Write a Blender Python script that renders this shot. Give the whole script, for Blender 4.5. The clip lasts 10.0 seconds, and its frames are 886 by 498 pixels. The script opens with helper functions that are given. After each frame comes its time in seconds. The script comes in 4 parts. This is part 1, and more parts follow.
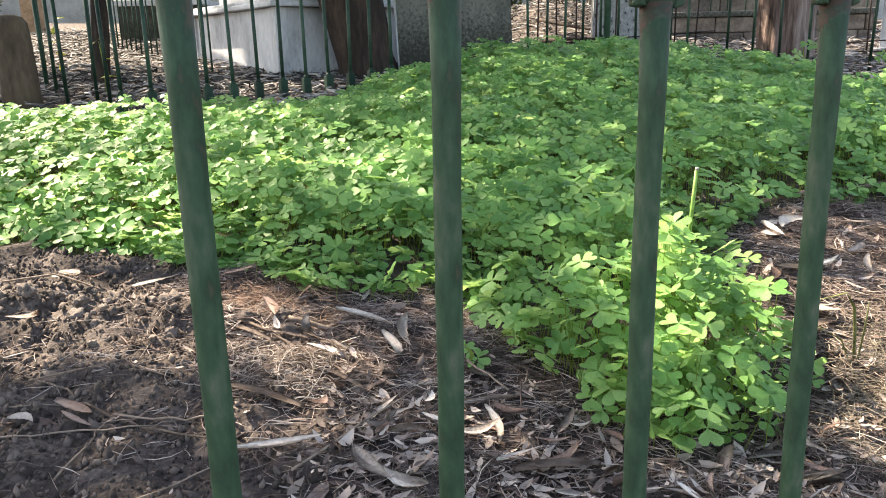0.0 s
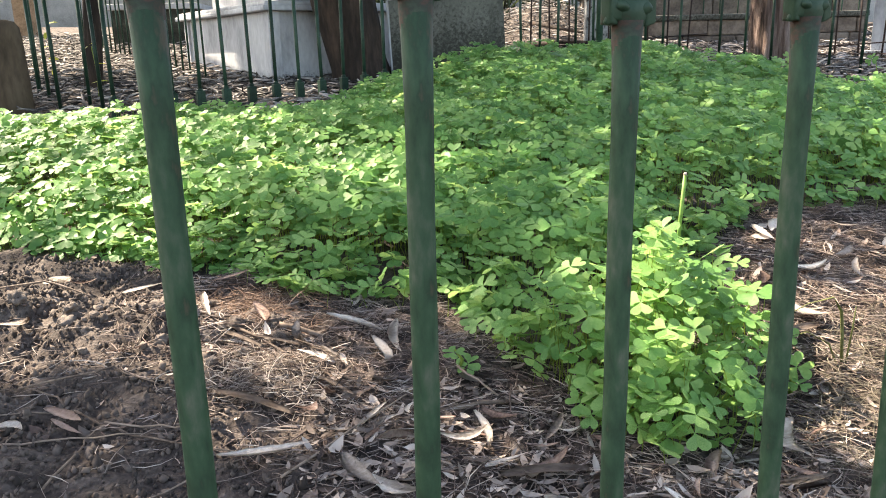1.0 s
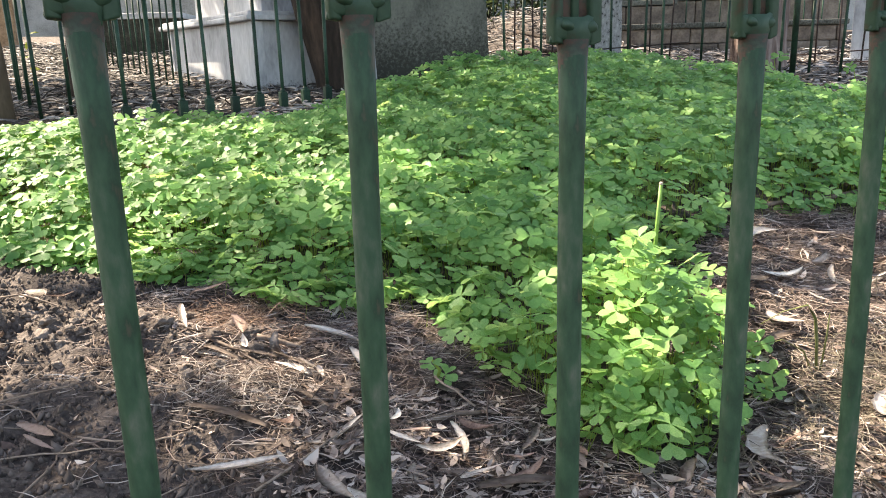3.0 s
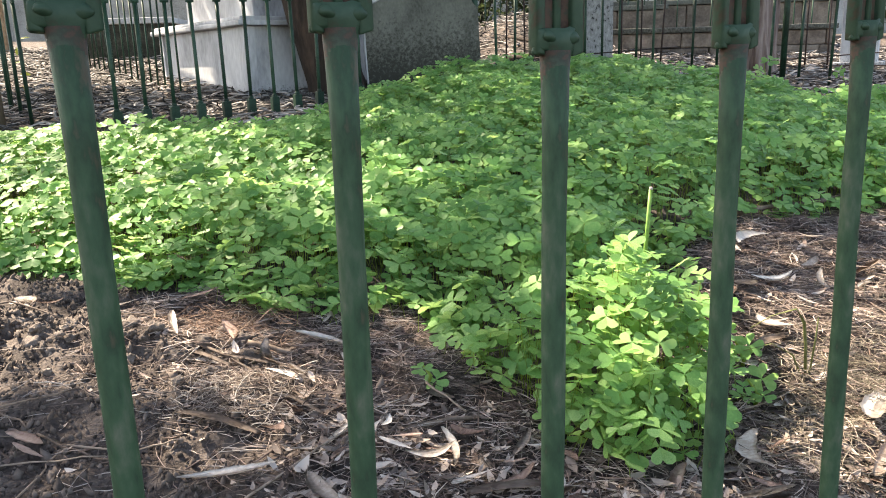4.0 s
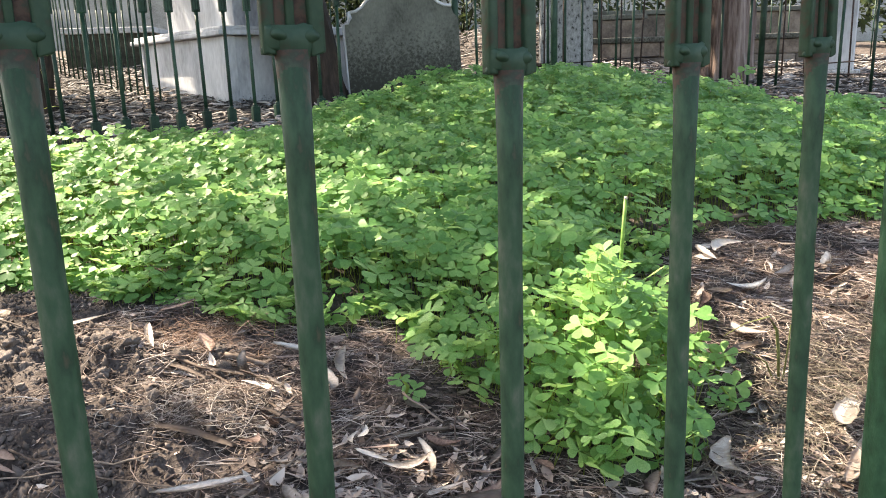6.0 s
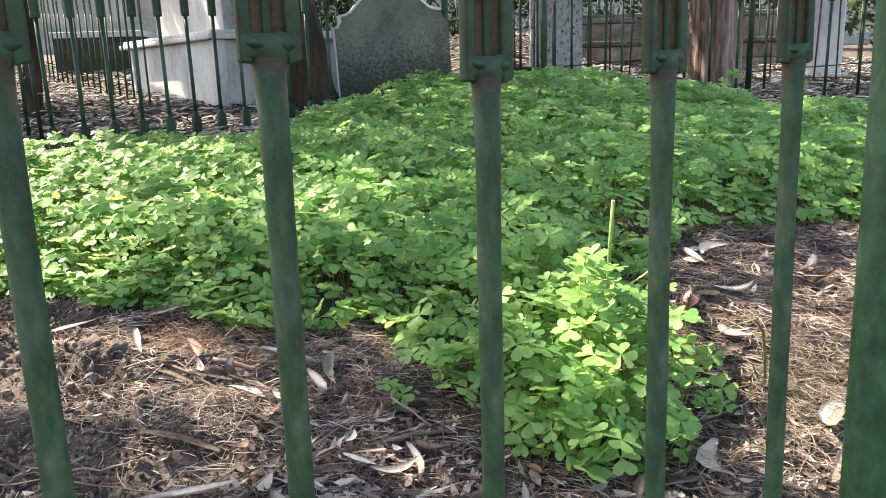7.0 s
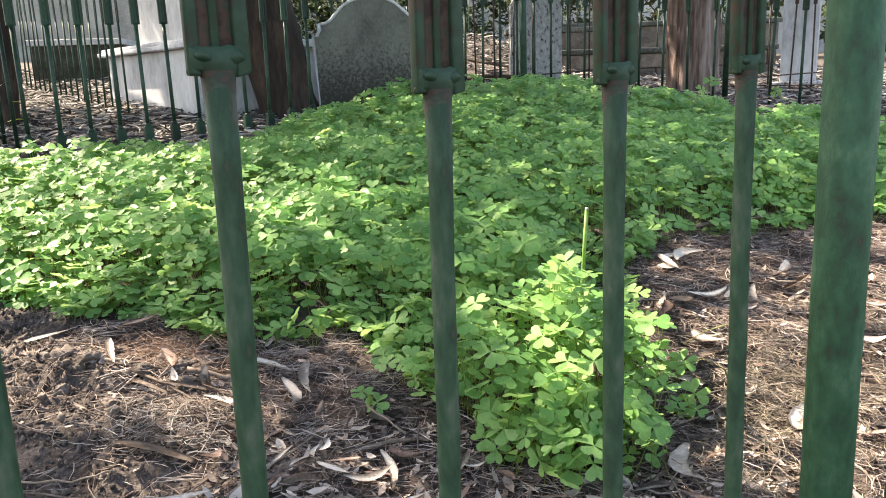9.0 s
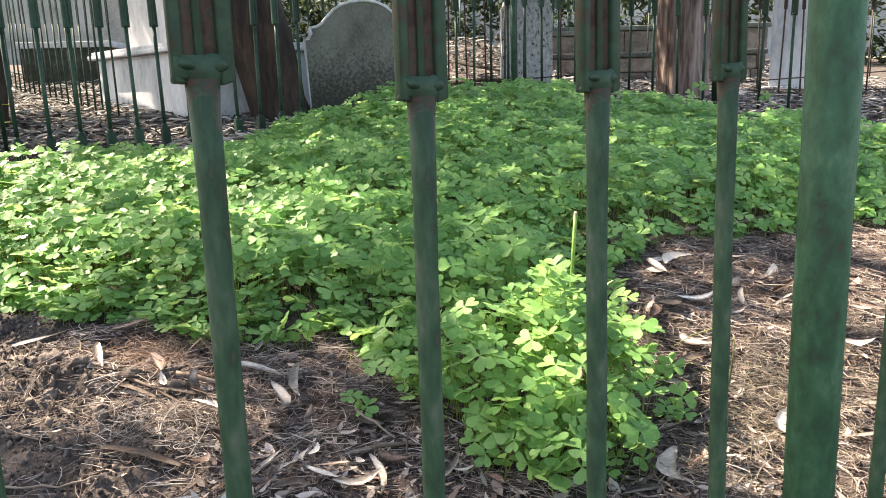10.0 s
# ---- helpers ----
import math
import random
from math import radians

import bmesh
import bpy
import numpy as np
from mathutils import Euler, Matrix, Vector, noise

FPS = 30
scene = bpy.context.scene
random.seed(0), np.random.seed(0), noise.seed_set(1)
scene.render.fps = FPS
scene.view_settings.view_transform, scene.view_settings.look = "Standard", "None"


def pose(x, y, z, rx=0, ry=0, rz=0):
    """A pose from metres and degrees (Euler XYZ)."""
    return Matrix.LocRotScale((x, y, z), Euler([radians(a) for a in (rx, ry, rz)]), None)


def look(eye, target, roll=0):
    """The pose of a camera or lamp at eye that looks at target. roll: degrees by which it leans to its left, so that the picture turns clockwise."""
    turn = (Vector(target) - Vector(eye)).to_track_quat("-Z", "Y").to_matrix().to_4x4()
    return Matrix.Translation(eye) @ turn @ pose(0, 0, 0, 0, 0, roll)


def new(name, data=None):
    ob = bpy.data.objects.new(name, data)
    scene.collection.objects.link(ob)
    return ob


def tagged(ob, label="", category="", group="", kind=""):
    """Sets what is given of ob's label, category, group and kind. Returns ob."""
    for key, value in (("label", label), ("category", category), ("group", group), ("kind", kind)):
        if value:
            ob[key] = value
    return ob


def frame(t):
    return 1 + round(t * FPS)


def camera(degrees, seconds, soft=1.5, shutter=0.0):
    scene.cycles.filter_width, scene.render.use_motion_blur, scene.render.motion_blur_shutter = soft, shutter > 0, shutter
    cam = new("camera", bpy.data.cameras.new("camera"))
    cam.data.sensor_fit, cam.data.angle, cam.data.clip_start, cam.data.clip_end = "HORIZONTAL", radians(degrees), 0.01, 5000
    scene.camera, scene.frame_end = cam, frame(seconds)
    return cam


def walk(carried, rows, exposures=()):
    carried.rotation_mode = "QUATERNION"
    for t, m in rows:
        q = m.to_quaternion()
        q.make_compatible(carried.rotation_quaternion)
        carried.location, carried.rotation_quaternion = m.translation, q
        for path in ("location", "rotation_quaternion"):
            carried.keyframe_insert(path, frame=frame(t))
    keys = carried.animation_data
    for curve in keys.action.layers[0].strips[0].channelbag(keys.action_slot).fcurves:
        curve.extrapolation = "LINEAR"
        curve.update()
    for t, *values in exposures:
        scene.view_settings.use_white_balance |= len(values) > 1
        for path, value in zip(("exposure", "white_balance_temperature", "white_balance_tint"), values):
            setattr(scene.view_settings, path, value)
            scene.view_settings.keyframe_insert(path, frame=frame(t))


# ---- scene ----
cam = camera(60.7, 10.0, soft=1.0)
PATH = [
    (0, (-0.1003, 0.0554, 0.765), (-0.1999, 1.9862, 0.253), -1.42),
    (0.5, (-0.0922, 0.0539, 0.7707), (-0.1877, 1.9845, 0.2606), -1.43),
    (1, (-0.0881, 0.0527, 0.7735), (-0.1755, 1.985, 0.2674), -1.55),
    (1.5, (-0.0811, 0.0537, 0.7734), (-0.1624, 1.9884, 0.2734), -1.46),
    (2, (-0.0751, 0.0547, 0.7733), (-0.1462, 1.991, 0.2782), -1.49),
    (2.5, (-0.0691, 0.0544, 0.7762), (-0.1321, 1.9924, 0.285), -1.61),
    (4, (-0.0589, 0.0518, 0.7827), (-0.0966, 1.9927, 0.3053), -1.77),
    (4.5, (-0.0558, 0.0506, 0.7856), (-0.0824, 1.9939, 0.314), -1.8),
    (5, (-0.0508, 0.0504, 0.7875), (-0.0672, 1.9944, 0.3197), -1.83),
    (5.5, (-0.0458, 0.0493, 0.7882), (-0.0521, 1.9959, 0.3255), -1.85),
    (7, (-0.0337, 0.0451, 0.7906), (-0.0077, 1.9935, 0.3403), -1.93),
    (7.5, (-0.0286, 0.0439, 0.7924), (0.0085, 1.993, 0.3469), -1.96),
    (8, (-0.0246, 0.0419, 0.7931), (0.0226, 1.9915, 0.3514), -1.88),
    (8.5, (-0.0196, 0.0399, 0.7928), (0.0397, 1.9911, 0.356), -1.91),
    (9, (-0.0146, 0.0389, 0.7926), (0.0558, 1.9898, 0.3595), -1.94),
    (9.5, (-0.0106, 0.0368, 0.7934), (0.0709, 1.9884, 0.364), -1.87),
    (10, (-0.0096, 0.0346, 0.7952), (0.0831, 1.9869, 0.3696), -1.79),
]
walk(cam, [(t, look(eye, target, roll)) for t, eye, target, roll in PATH],
     [(0.0, 2.65, 7900, 10), (10.0, 2.65, 7900, 10)])

# ---- light ----
SUN_AZ, SUN_EL = radians(146), radians(47)      # direction towards the sun: angle from +x, height
SUN = Vector((math.cos(SUN_AZ) * math.cos(SUN_EL), math.sin(SUN_AZ) * math.cos(SUN_EL), math.sin(SUN_EL)))
world = bpy.data.worlds.new("sky_world")
scene.world = world
world.use_nodes = True
wn = world.node_tree
sky = wn.nodes.new("ShaderNodeTexSky")
sky.sky_type = "NISHITA"
sky.sun_disc = False
sky.sun_elevation = SUN_EL
sky.sun_rotation = radians(90) - SUN_AZ
sky.air_density, sky.dust_density = 1.0, 2.0
wn.nodes["Background"].inputs["Strength"].default_value = 0.108
wn.links.new(sky.outputs["Color"], wn.nodes["Background"].inputs["Color"])
sun = new("sun", bpy.data.lights.new("sun", "SUN"))
sun.data.energy, sun.data.angle, sun.data.color = 3.9, radians(0.55), (1.0, 0.95, 0.86)
sun.matrix_world = look(SUN * 30, (0, 0, 0))


# ---- helpers of the scene ----
def sstep(v, a, b):
    t = np.clip((v - a) / (b - a), 0, 1)
    return t * t * (3 - 2 * t)


def part(name, bm, material, parent=None, label=""):
    me = bpy.data.meshes.new(name)
    bm.to_mesh(me)
    bm.free()
    me.materials.append(material)
    ob = new(name, me)
    if parent:
        ob.parent = parent
    if label:
        ob["label"] = label
    return ob


def arrays(name, verts, tris, material, parent=None, smooth=False):
    """A mesh object from arrays of vertices and triangles."""
    me = bpy.data.meshes.new(name)
    verts, tris = np.asarray(verts, np.float32), np.asarray(tris, np.int32)
    me.vertices.add(len(verts))
    me.vertices.foreach_set("co", verts.ravel())
    me.loops.add(tris.size)
    me.loops.foreach_set("vertex_index", tris.ravel())
    me.polygons.add(len(tris))
    me.polygons.foreach_set("loop_start", np.arange(0, tris.size, tris.shape[1], dtype=np.int32))
    me.update(calc_edges=True)
    if smooth:
        me.polygons.foreach_set("use_smooth", np.ones(len(tris), bool))
    me.materials.append(material)
    ob = new(name, me)
    if parent:
        ob.parent = parent
    return ob


def empty(name, x, y, z, rz=0):
    ob = new(name)
    ob.matrix_world = pose(x, y, z, 0, 0, rz)
    return ob


def tube(bm, pts, radii, n=10, cap=True, flat=1.0, smooth=True, turn=0.0):
    """A bent round bar through pts; flat squeezes its section."""
    rings = []
    pts = [Vector(p) for p in pts]
    for i, p in enumerate(pts):
        d = (pts[min(i + 1, len(pts) - 1)] - pts[max(i - 1, 0)]).normalized()
        a = d.cross(Vector((0, 1, 0.001)) if abs(d.z) > 0.7 else Vector((0, 0, 1))).normalized()
        b = d.cross(a)
        r = radii[i] if hasattr(radii, "__len__") else radii
        rings.append([bm.verts.new(p + a * r * math.cos(turn + 2 * math.pi * k / n) + b * r * flat * math.sin(turn + 2 * math.pi * k / n)) for k in range(n)])
    for u, v in zip(rings, rings[1:]):
        for k in range(n):
            f = bm.faces.new((u[k], u[(k + 1) % n], v[(k + 1) % n], v[k]))
            f.smooth = smooth
    if cap:
        bm.faces.new(rings[0][::-1])
        bm.faces.new(rings[-1])
    return bm


def box(bm, x0, x1, y0, y1, z0, z1, bevel=0.0):
    made = bmesh.ops.create_cube(bm, size=1)["verts"]
    bmesh.ops.scale(bm, vec=(x1 - x0, y1 - y0, z1 - z0), verts=made)
    bmesh.ops.translate(bm, vec=((x0 + x1) / 2, (y0 + y1) / 2, (z0 + z1) / 2), verts=made)
    if bevel:
        es = list({e for v in made for e in v.link_edges})
        bmesh.ops.bevel(bm, geom=es, offset=bevel, segments=2, affect="EDGES", profile=0.6)
    return bm


def fnoise(x, y, s, seed=0.0):
    return noise.noise(Vector((x * s, y * s, seed)))


def vnoise(x, y, s, seed=0):
    """Smooth value noise over arrays, about -1 to 1."""
    rng = np.random.RandomState(seed)
    table = rng.uniform(-1, 1, (256, 256))
    x, y = np.asarray(x, float) * s + 1000.37, np.asarray(y, float) * s + 1000.71
    i, j = np.floor(x).astype(int), np.floor(y).astype(int)
    u, v = x - i, y - j
    u, v = u * u * (3 - 2 * u), v * v * (3 - 2 * v)
    g = lambda a, b: table[a % 256, b % 256]
    return (g(i, j) * (1 - u) + g(i + 1, j) * u) * (1 - v) + (g(i, j + 1) * (1 - u) + g(i + 1, j + 1) * u) * v


# ---- materials ----
def mat(name, colours, scale=8.0, rough=0.8, bump=0.3, bump_scale=40.0, metal=0.0, detail=6.0, coords="Object", rand=0.0, spec=0.3, stretch=(1, 1, 1), translucent=0.0, dist=0.004):
    """A two-scale noise material between the given colours, with fine relief."""
    m = bpy.data.materials.new(name)
    m.use_nodes = True
    nt = m.node_tree
    N, L = nt.nodes, nt.links
    bsdf = N["Principled BSDF"]
    tc = N.new("ShaderNodeTexCoord")
    mp = N.new("ShaderNodeMapping")
    mp.inputs["Scale"].default_value = stretch
    L.new(tc.outputs[coords], mp.inputs["Vector"])
    n1 = N.new("ShaderNodeTexNoise")
    n1.inputs["Scale"].default_value, n1.inputs["Detail"].default_value, n1.inputs["Roughness"].default_value = scale, detail, 0.65
    n2 = N.new("ShaderNodeTexNoise")
    n2.inputs["Scale"].default_value, n2.inputs["Detail"].default_value = bump_scale, 4
    L.new(mp.outputs["Vector"], n1.inputs["Vector"])
    L.new(mp.outputs["Vector"], n2.inputs["Vector"])
    add = N.new("ShaderNodeMath")
    add.operation = "MULTIPLY_ADD"
    add.inputs[1].default_value, add.inputs[2].default_value = 0.35, -0.175
    L.new(n2.outputs["Fac"], add.inputs[0])
    mix = N.new("ShaderNodeMath")
    mix.operation = "ADD"
    L.new(n1.outputs["Fac"], mix.inputs[0])
    L.new(add.outputs[0], mix.inputs[1])
    last = mix
    if rand:
        info = N.new("ShaderNodeObjectInfo") if rand > 0 else N.new("ShaderNodeNewGeometry")
        r = N.new("ShaderNodeMath")
        r.operation = "MULTIPLY_ADD"
        r.inputs[1].default_value, r.inputs[2].default_value = abs(rand), -abs(rand) / 2
        L.new(info.outputs["Random" if rand > 0 else "Random Per Island"], r.inputs[0])
        s = N.new("ShaderNodeMath")
        s.operation = "ADD"
        L.new(mix.outputs[0], s.inputs[0])
        L.new(r.outputs[0], s.inputs[1])
        last = s
    ramp = N.new("ShaderNodeValToRGB")
    els = ramp.color_ramp.elements
    while len(els) < len(colours):
        els.new(0.5)
    for e, (pos, c) in zip(els, colours):
        e.position, e.color = pos, (*c, 1)
    L.new(last.outputs[0], ramp.inputs["Fac"])
    L.new(ramp.outputs["Color"], bsdf.inputs["Base Color"])
    bsdf.inputs["Roughness"].default_value = rough
    bsdf.inputs["Metallic"].default_value = metal
    bsdf.inputs["Specular IOR Level"].default_value = spec
    if bump:
        bp = N.new("ShaderNodeBump")
        bp.inputs["Strength"].default_value, bp.inputs["Distance"].default_value = bump, dist
        L.new(mix.outputs[0], bp.inputs["Height"])
        L.new(bp.outputs["Normal"], bsdf.inputs["Normal"])
    if translucent:
        tr = N.new("ShaderNodeBsdfTranslucent")
        hs = N.new("ShaderNodeHueSaturation")
        hs.inputs["Hue"].default_value, hs.inputs["Saturation"].default_value, hs.inputs["Value"].default_value = 0.467, 1.0, 1.8
        L.new(ramp.outputs["Color"], hs.inputs["Color"])
        L.new(hs.outputs["Color"], tr.inputs["Color"])
        ms = N.new("ShaderNodeMixShader")
        ms.inputs["Fac"].default_value = translucent
        L.new(bsdf.outputs["BSDF"], ms.inputs[1])
        L.new(tr.outputs["BSDF"], ms.inputs[2])
        L.new(ms.outputs["Shader"], N["Material Output"].inputs["Surface"])
    return m


M_SOIL = mat("soil", [(0.28, (0.024, 0.0185, 0.0165)), (0.48, (0.061, 0.0465, 0.041)), (0.62, (0.112, 0.089, 0.078)), (0.78, (0.25, 0.205, 0.18))], 16, 0.95, 1.0, 90, detail=10, dist=0.02)
M_CLOD = mat("clod", [(0.3, (0.08, 0.06, 0.052)), (0.7, (0.33, 0.27, 0.235))], 20, 0.95, 0.9, 90, rand=0.3, dist=0.006)
M_CRUMB = mat("soil_crumb", [(0.3, (0.03, 0.023, 0.02)), (0.7, (0.15, 0.117, 0.1))], 20, 0.95, 0.6, 90, rand=-0.5)
M_LEAF = mat("oxalis_leaf", [(0.22, (0.07, 0.18, 0.05)), (0.5, (0.14, 0.295, 0.088)), (0.78, (0.235, 0.385, 0.13))], 12, 0.5, 0.15, 200, rand=-0.45, spec=0.25, translucent=0.42, dist=0.001)
M_LEAF1 = mat("oxalis_leaf_single", [(0.22, (0.09, 0.2, 0.058)), (0.5, (0.16, 0.315, 0.1)), (0.78, (0.26, 0.41, 0.15))], 12, 0.5, 0.15, 200, rand=0.45, spec=0.25, translucent=0.42, dist=0.001)
M_STEM = mat("oxalis_stem", [(0.3, (0.13, 0.2, 0.035)), (0.7, (0.24, 0.32, 0.07))], 20, 0.5, 0.1, 80, rand=-0.3, translucent=0.4)
M_NEEDLE = mat("needle_litter", [(0.2, (0.035, 0.024, 0.021)), (0.42, (0.13, 0.09, 0.077)), (0.62, (0.25, 0.19, 0.166)), (0.9, (0.5, 0.42, 0.37))], 6, 0.85, 0.1, 80, rand=-0.7)
M_DRY = mat("dry_leaf", [(0.2, (0.34, 0.27, 0.23)), (0.45, (0.52, 0.455, 0.405)), (0.75, (0.72, 0.665, 0.61))], 14, 0.7, 0.3, 160, rand=0.5, translucent=0.12, dist=0.001)
M_DRYG = mat("grey_dry_leaf", [(0.2, (0.13, 0.105, 0.092)), (0.5, (0.27, 0.225, 0.2)), (0.8, (0.42, 0.37, 0.335))], 14, 0.75, 0.3, 160, rand=0.5, translucent=0.08, dist=0.001)
M_DRYB = mat("brown_dry_leaf", [(0.2, (0.1, 0.062, 0.05)), (0.5, (0.22, 0.145, 0.118)), (0.8, (0.4, 0.29, 0.24))], 14, 0.75, 0.3, 160, rand=0.6, translucent=0.1, dist=0.001)
M_FARLITTER = mat("far_litter", [(0.2, (0.022, 0.019, 0.018)), (0.5, (0.12, 0.105, 0.1)), (0.85, (0.39, 0.35, 0.33))], 5, 0.85, 0.2, 60, rand=-0.9)
M_TWIG = mat("twig", [(0.3, (0.09, 0.062, 0.048)), (0.7, (0.25, 0.19, 0.15))], 25, 0.85, 0.6, 120, rand=0.4, dist=0.002)
M_IRON = mat("green_painted_iron", [(0.28, (0.075, 0.047, 0.03)), (0.37, (0.068, 0.06, 0.04)), (0.42, (0.026, 0.049, 0.029)), (0.52, (0.038, 0.075, 0.042)), (0.61, (0.078, 0.1, 0.068)), (0.72, (0.15, 0.14, 0.11))], 13, 0.6, 0.9, 150, detail=9, spec=0.15, stretch=(1, 1, 0.4), dist=0.002)
M_POST = mat("thick_green_paint", [(0.24, (0.09, 0.04, 0.027)), (0.3, (0.03, 0.045, 0.027)), (0.42, (0.028, 0.074, 0.038)), (0.56, (0.042, 0.104, 0.055)), (0.68, (0.075, 0.135, 0.08)), (0.76, (0.16, 0.16, 0.12))], 32, 0.55, 1.0, 120, detail=10, spec=0.2, stretch=(1, 1, 0.55), dist=0.003)
M_IRON_RUST = mat("rusted_green_iron", [(0.33, (0.065, 0.03, 0.02)), (0.42, (0.036, 0.033, 0.021)), (0.5, (0.02, 0.046, 0.027)), (0.74, (0.042, 0.074, 0.045))], 24, 0.55, 0.5, 130, detail=9, spec=0.25, dist=0.0015)
M_RUST = mat("rusty_iron_web", [(0.35, (0.028, 0.015, 0.01)), (0.5, (0.065, 0.036, 0.024)), (0.6, (0.03, 0.035, 0.022)), (0.8, (0.05, 0.07, 0.045))], 40, 0.7, 0.6, 160, detail=9, dist=0.001)
M_FARIRON = mat("far_green_iron", [(0.3, (0.007, 0.018, 0.011)), (0.5, (0.014, 0.04, 0.024)), (0.75, (0.033, 0.072, 0.046))], 9, 0.45, 0.2, 90, rand=0.3, spec=0.22)
M_RUSTFAR = mat("rust_brown_iron", [(0.3, (0.02, 0.013, 0.011)), (0.7, (0.06, 0.036, 0.03))], 20, 0.7, 0.3, 90, rand=0.3)
M_BARK = mat("dark_bark", [(0.25, (0.011, 0.008, 0.0065)), (0.5, (0.03, 0.021, 0.0165)), (0.75, (0.085, 0.054, 0.04))], 9, 0.9, 0.9, 40, stretch=(1, 1, 0.25), detail=9, dist=0.02)
M_BARKP = mat("pink_grey_bark", [(0.32, (0.03, 0.019, 0.016)), (0.44, (0.13, 0.085, 0.072)), (0.58, (0.25, 0.185, 0.165)), (0.78, (0.44, 0.36, 0.33))], 9, 0.85, 1.0, 34, stretch=(1.6, 1.6, 0.13), detail=10, dist=0.04)
M_MARBLE = mat("white_marble", [(0.25, (0.22, 0.22, 0.235)), (0.45, (0.42, 0.42, 0.445)), (0.75, (0.66, 0.66, 0.68))], 3.2, 0.55, 0.15, 40, stretch=(1, 1, 0.35), detail=9)
M_GREY = mat("weathered_grey_stone", [(0.28, (0.045, 0.046, 0.04)), (0.45, (0.105, 0.107, 0.093)), (0.72, (0.18, 0.182, 0.158))], 3.5, 0.85, 0.3, 60, stretch=(1, 1, 0.6), detail=9)
M_SPECK = mat("lichen_spotted_marble", [(0.37, (0.03, 0.03, 0.03)), (0.41, (0.24, 0.24, 0.24)), (0.75, (0.5, 0.5, 0.5))], 34, 0.7, 0.3, 60, stretch=(1, 1, 0.6), detail=5)
M_OLDWOOD = mat("old_brown_post", [(0.25, (0.03, 0.022, 0.014)), (0.5, (0.085, 0.06, 0.04)), (0.75, (0.15, 0.115, 0.08))], 7, 0.9, 0.6, 40, stretch=(1, 1, 0.3), detail=9, dist=0.01)
M_MOSSY = mat("dark_mossy_stone", [(0.25, (0.015, 0.016, 0.012)), (0.5, (0.04, 0.04, 0.032)), (0.78, (0.1, 0.098, 0.08))], 7, 0.95, 0.6, 40, detail=9, dist=0.01)
M_BACKDROP = mat("pale_backdrop", [(0.25, (0.2, 0.19, 0.17)), (0.5, (0.42, 0.4, 0.37)), (0.75, (0.6, 0.58, 0.54))], 1.5, 0.9, 0.4, 30, detail=10, dist=0.01)
M_TAN = mat("tan_stone", [(0.25, (0.13, 0.08, 0.05)), (0.5, (0.3, 0.2, 0.13)), (0.75, (0.42, 0.3, 0.21))], 7, 0.9, 0.6, 40, detail=9, dist=0.008)
M_BROWN = mat("brown_stone", [(0.25, (0.05, 0.04, 0.034)), (0.5, (0.15, 0.12, 0.1)), (0.75, (0.28, 0.23, 0.19))], 6, 0.9, 0.7, 40, detail=9, rand=0.2, dist=0.01)
M_TANGLE = mat("russet_fern", [(0.2, (0.04, 0.022, 0.016)), (0.5, (0.17, 0.1, 0.07)), (0.85, (0.34, 0.23, 0.17))], 9, 0.85, 0.1, 80, rand=-0.7)
M_FLAKE = mat("pale_flake", [(0.2, (0.09, 0.066, 0.056)), (0.5, (0.24, 0.188, 0.16)), (0.85, (0.44, 0.37, 0.325))], 9, 0.8, 0.2, 80, rand=-0.8)
M_STRAW = mat("pale_straw", [(0.2, (0.1, 0.073, 0.06)), (0.5, (0.27, 0.215, 0.18)), (0.85, (0.52, 0.45, 0.39))], 9, 0.8, 0.1, 80, rand=-0.7)
M_DARK = mat("dark_hedge_leaf", [(0.25, (0.01, 0.016, 0.009)), (0.6, (0.03, 0.05, 0.02)), (0.8, (0.07, 0.1, 0.04))], 6, 0.7, 0.2, 40, rand=-0.5, translucent=0.2)
M_CROWN = mat("tree_leaf", [(0.25, (0.03, 0.05, 0.02)), (0.5, (0.06, 0.095, 0.035)), (0.75, (0.11, 0.15, 0.06))], 4, 0.5, 0.1, 40, rand=-0.5, translucent=0.15)
M_CUTSTEM = mat("green_stalk", [(0.3, (0.1, 0.2, 0.035)), (0.7, (0.22, 0.36, 0.09))], 30, 0.45, 0.2, 120, translucent=0.2)
M_SPROUT = mat("sprout_green", [(0.3, (0.07, 0.075, 0.025)), (0.7, (0.16, 0.17, 0.06))], 30, 0.6, 0.2, 120, translucent=0.15)
M_SPRIG = mat("grey_green_sprig", [(0.25, (0.07, 0.062, 0.045)), (0.55, (0.17, 0.142, 0.108)), (0.9, (0.42, 0.345, 0.28))], 12, 0.8, 0.1, 80, rand=-0.5)


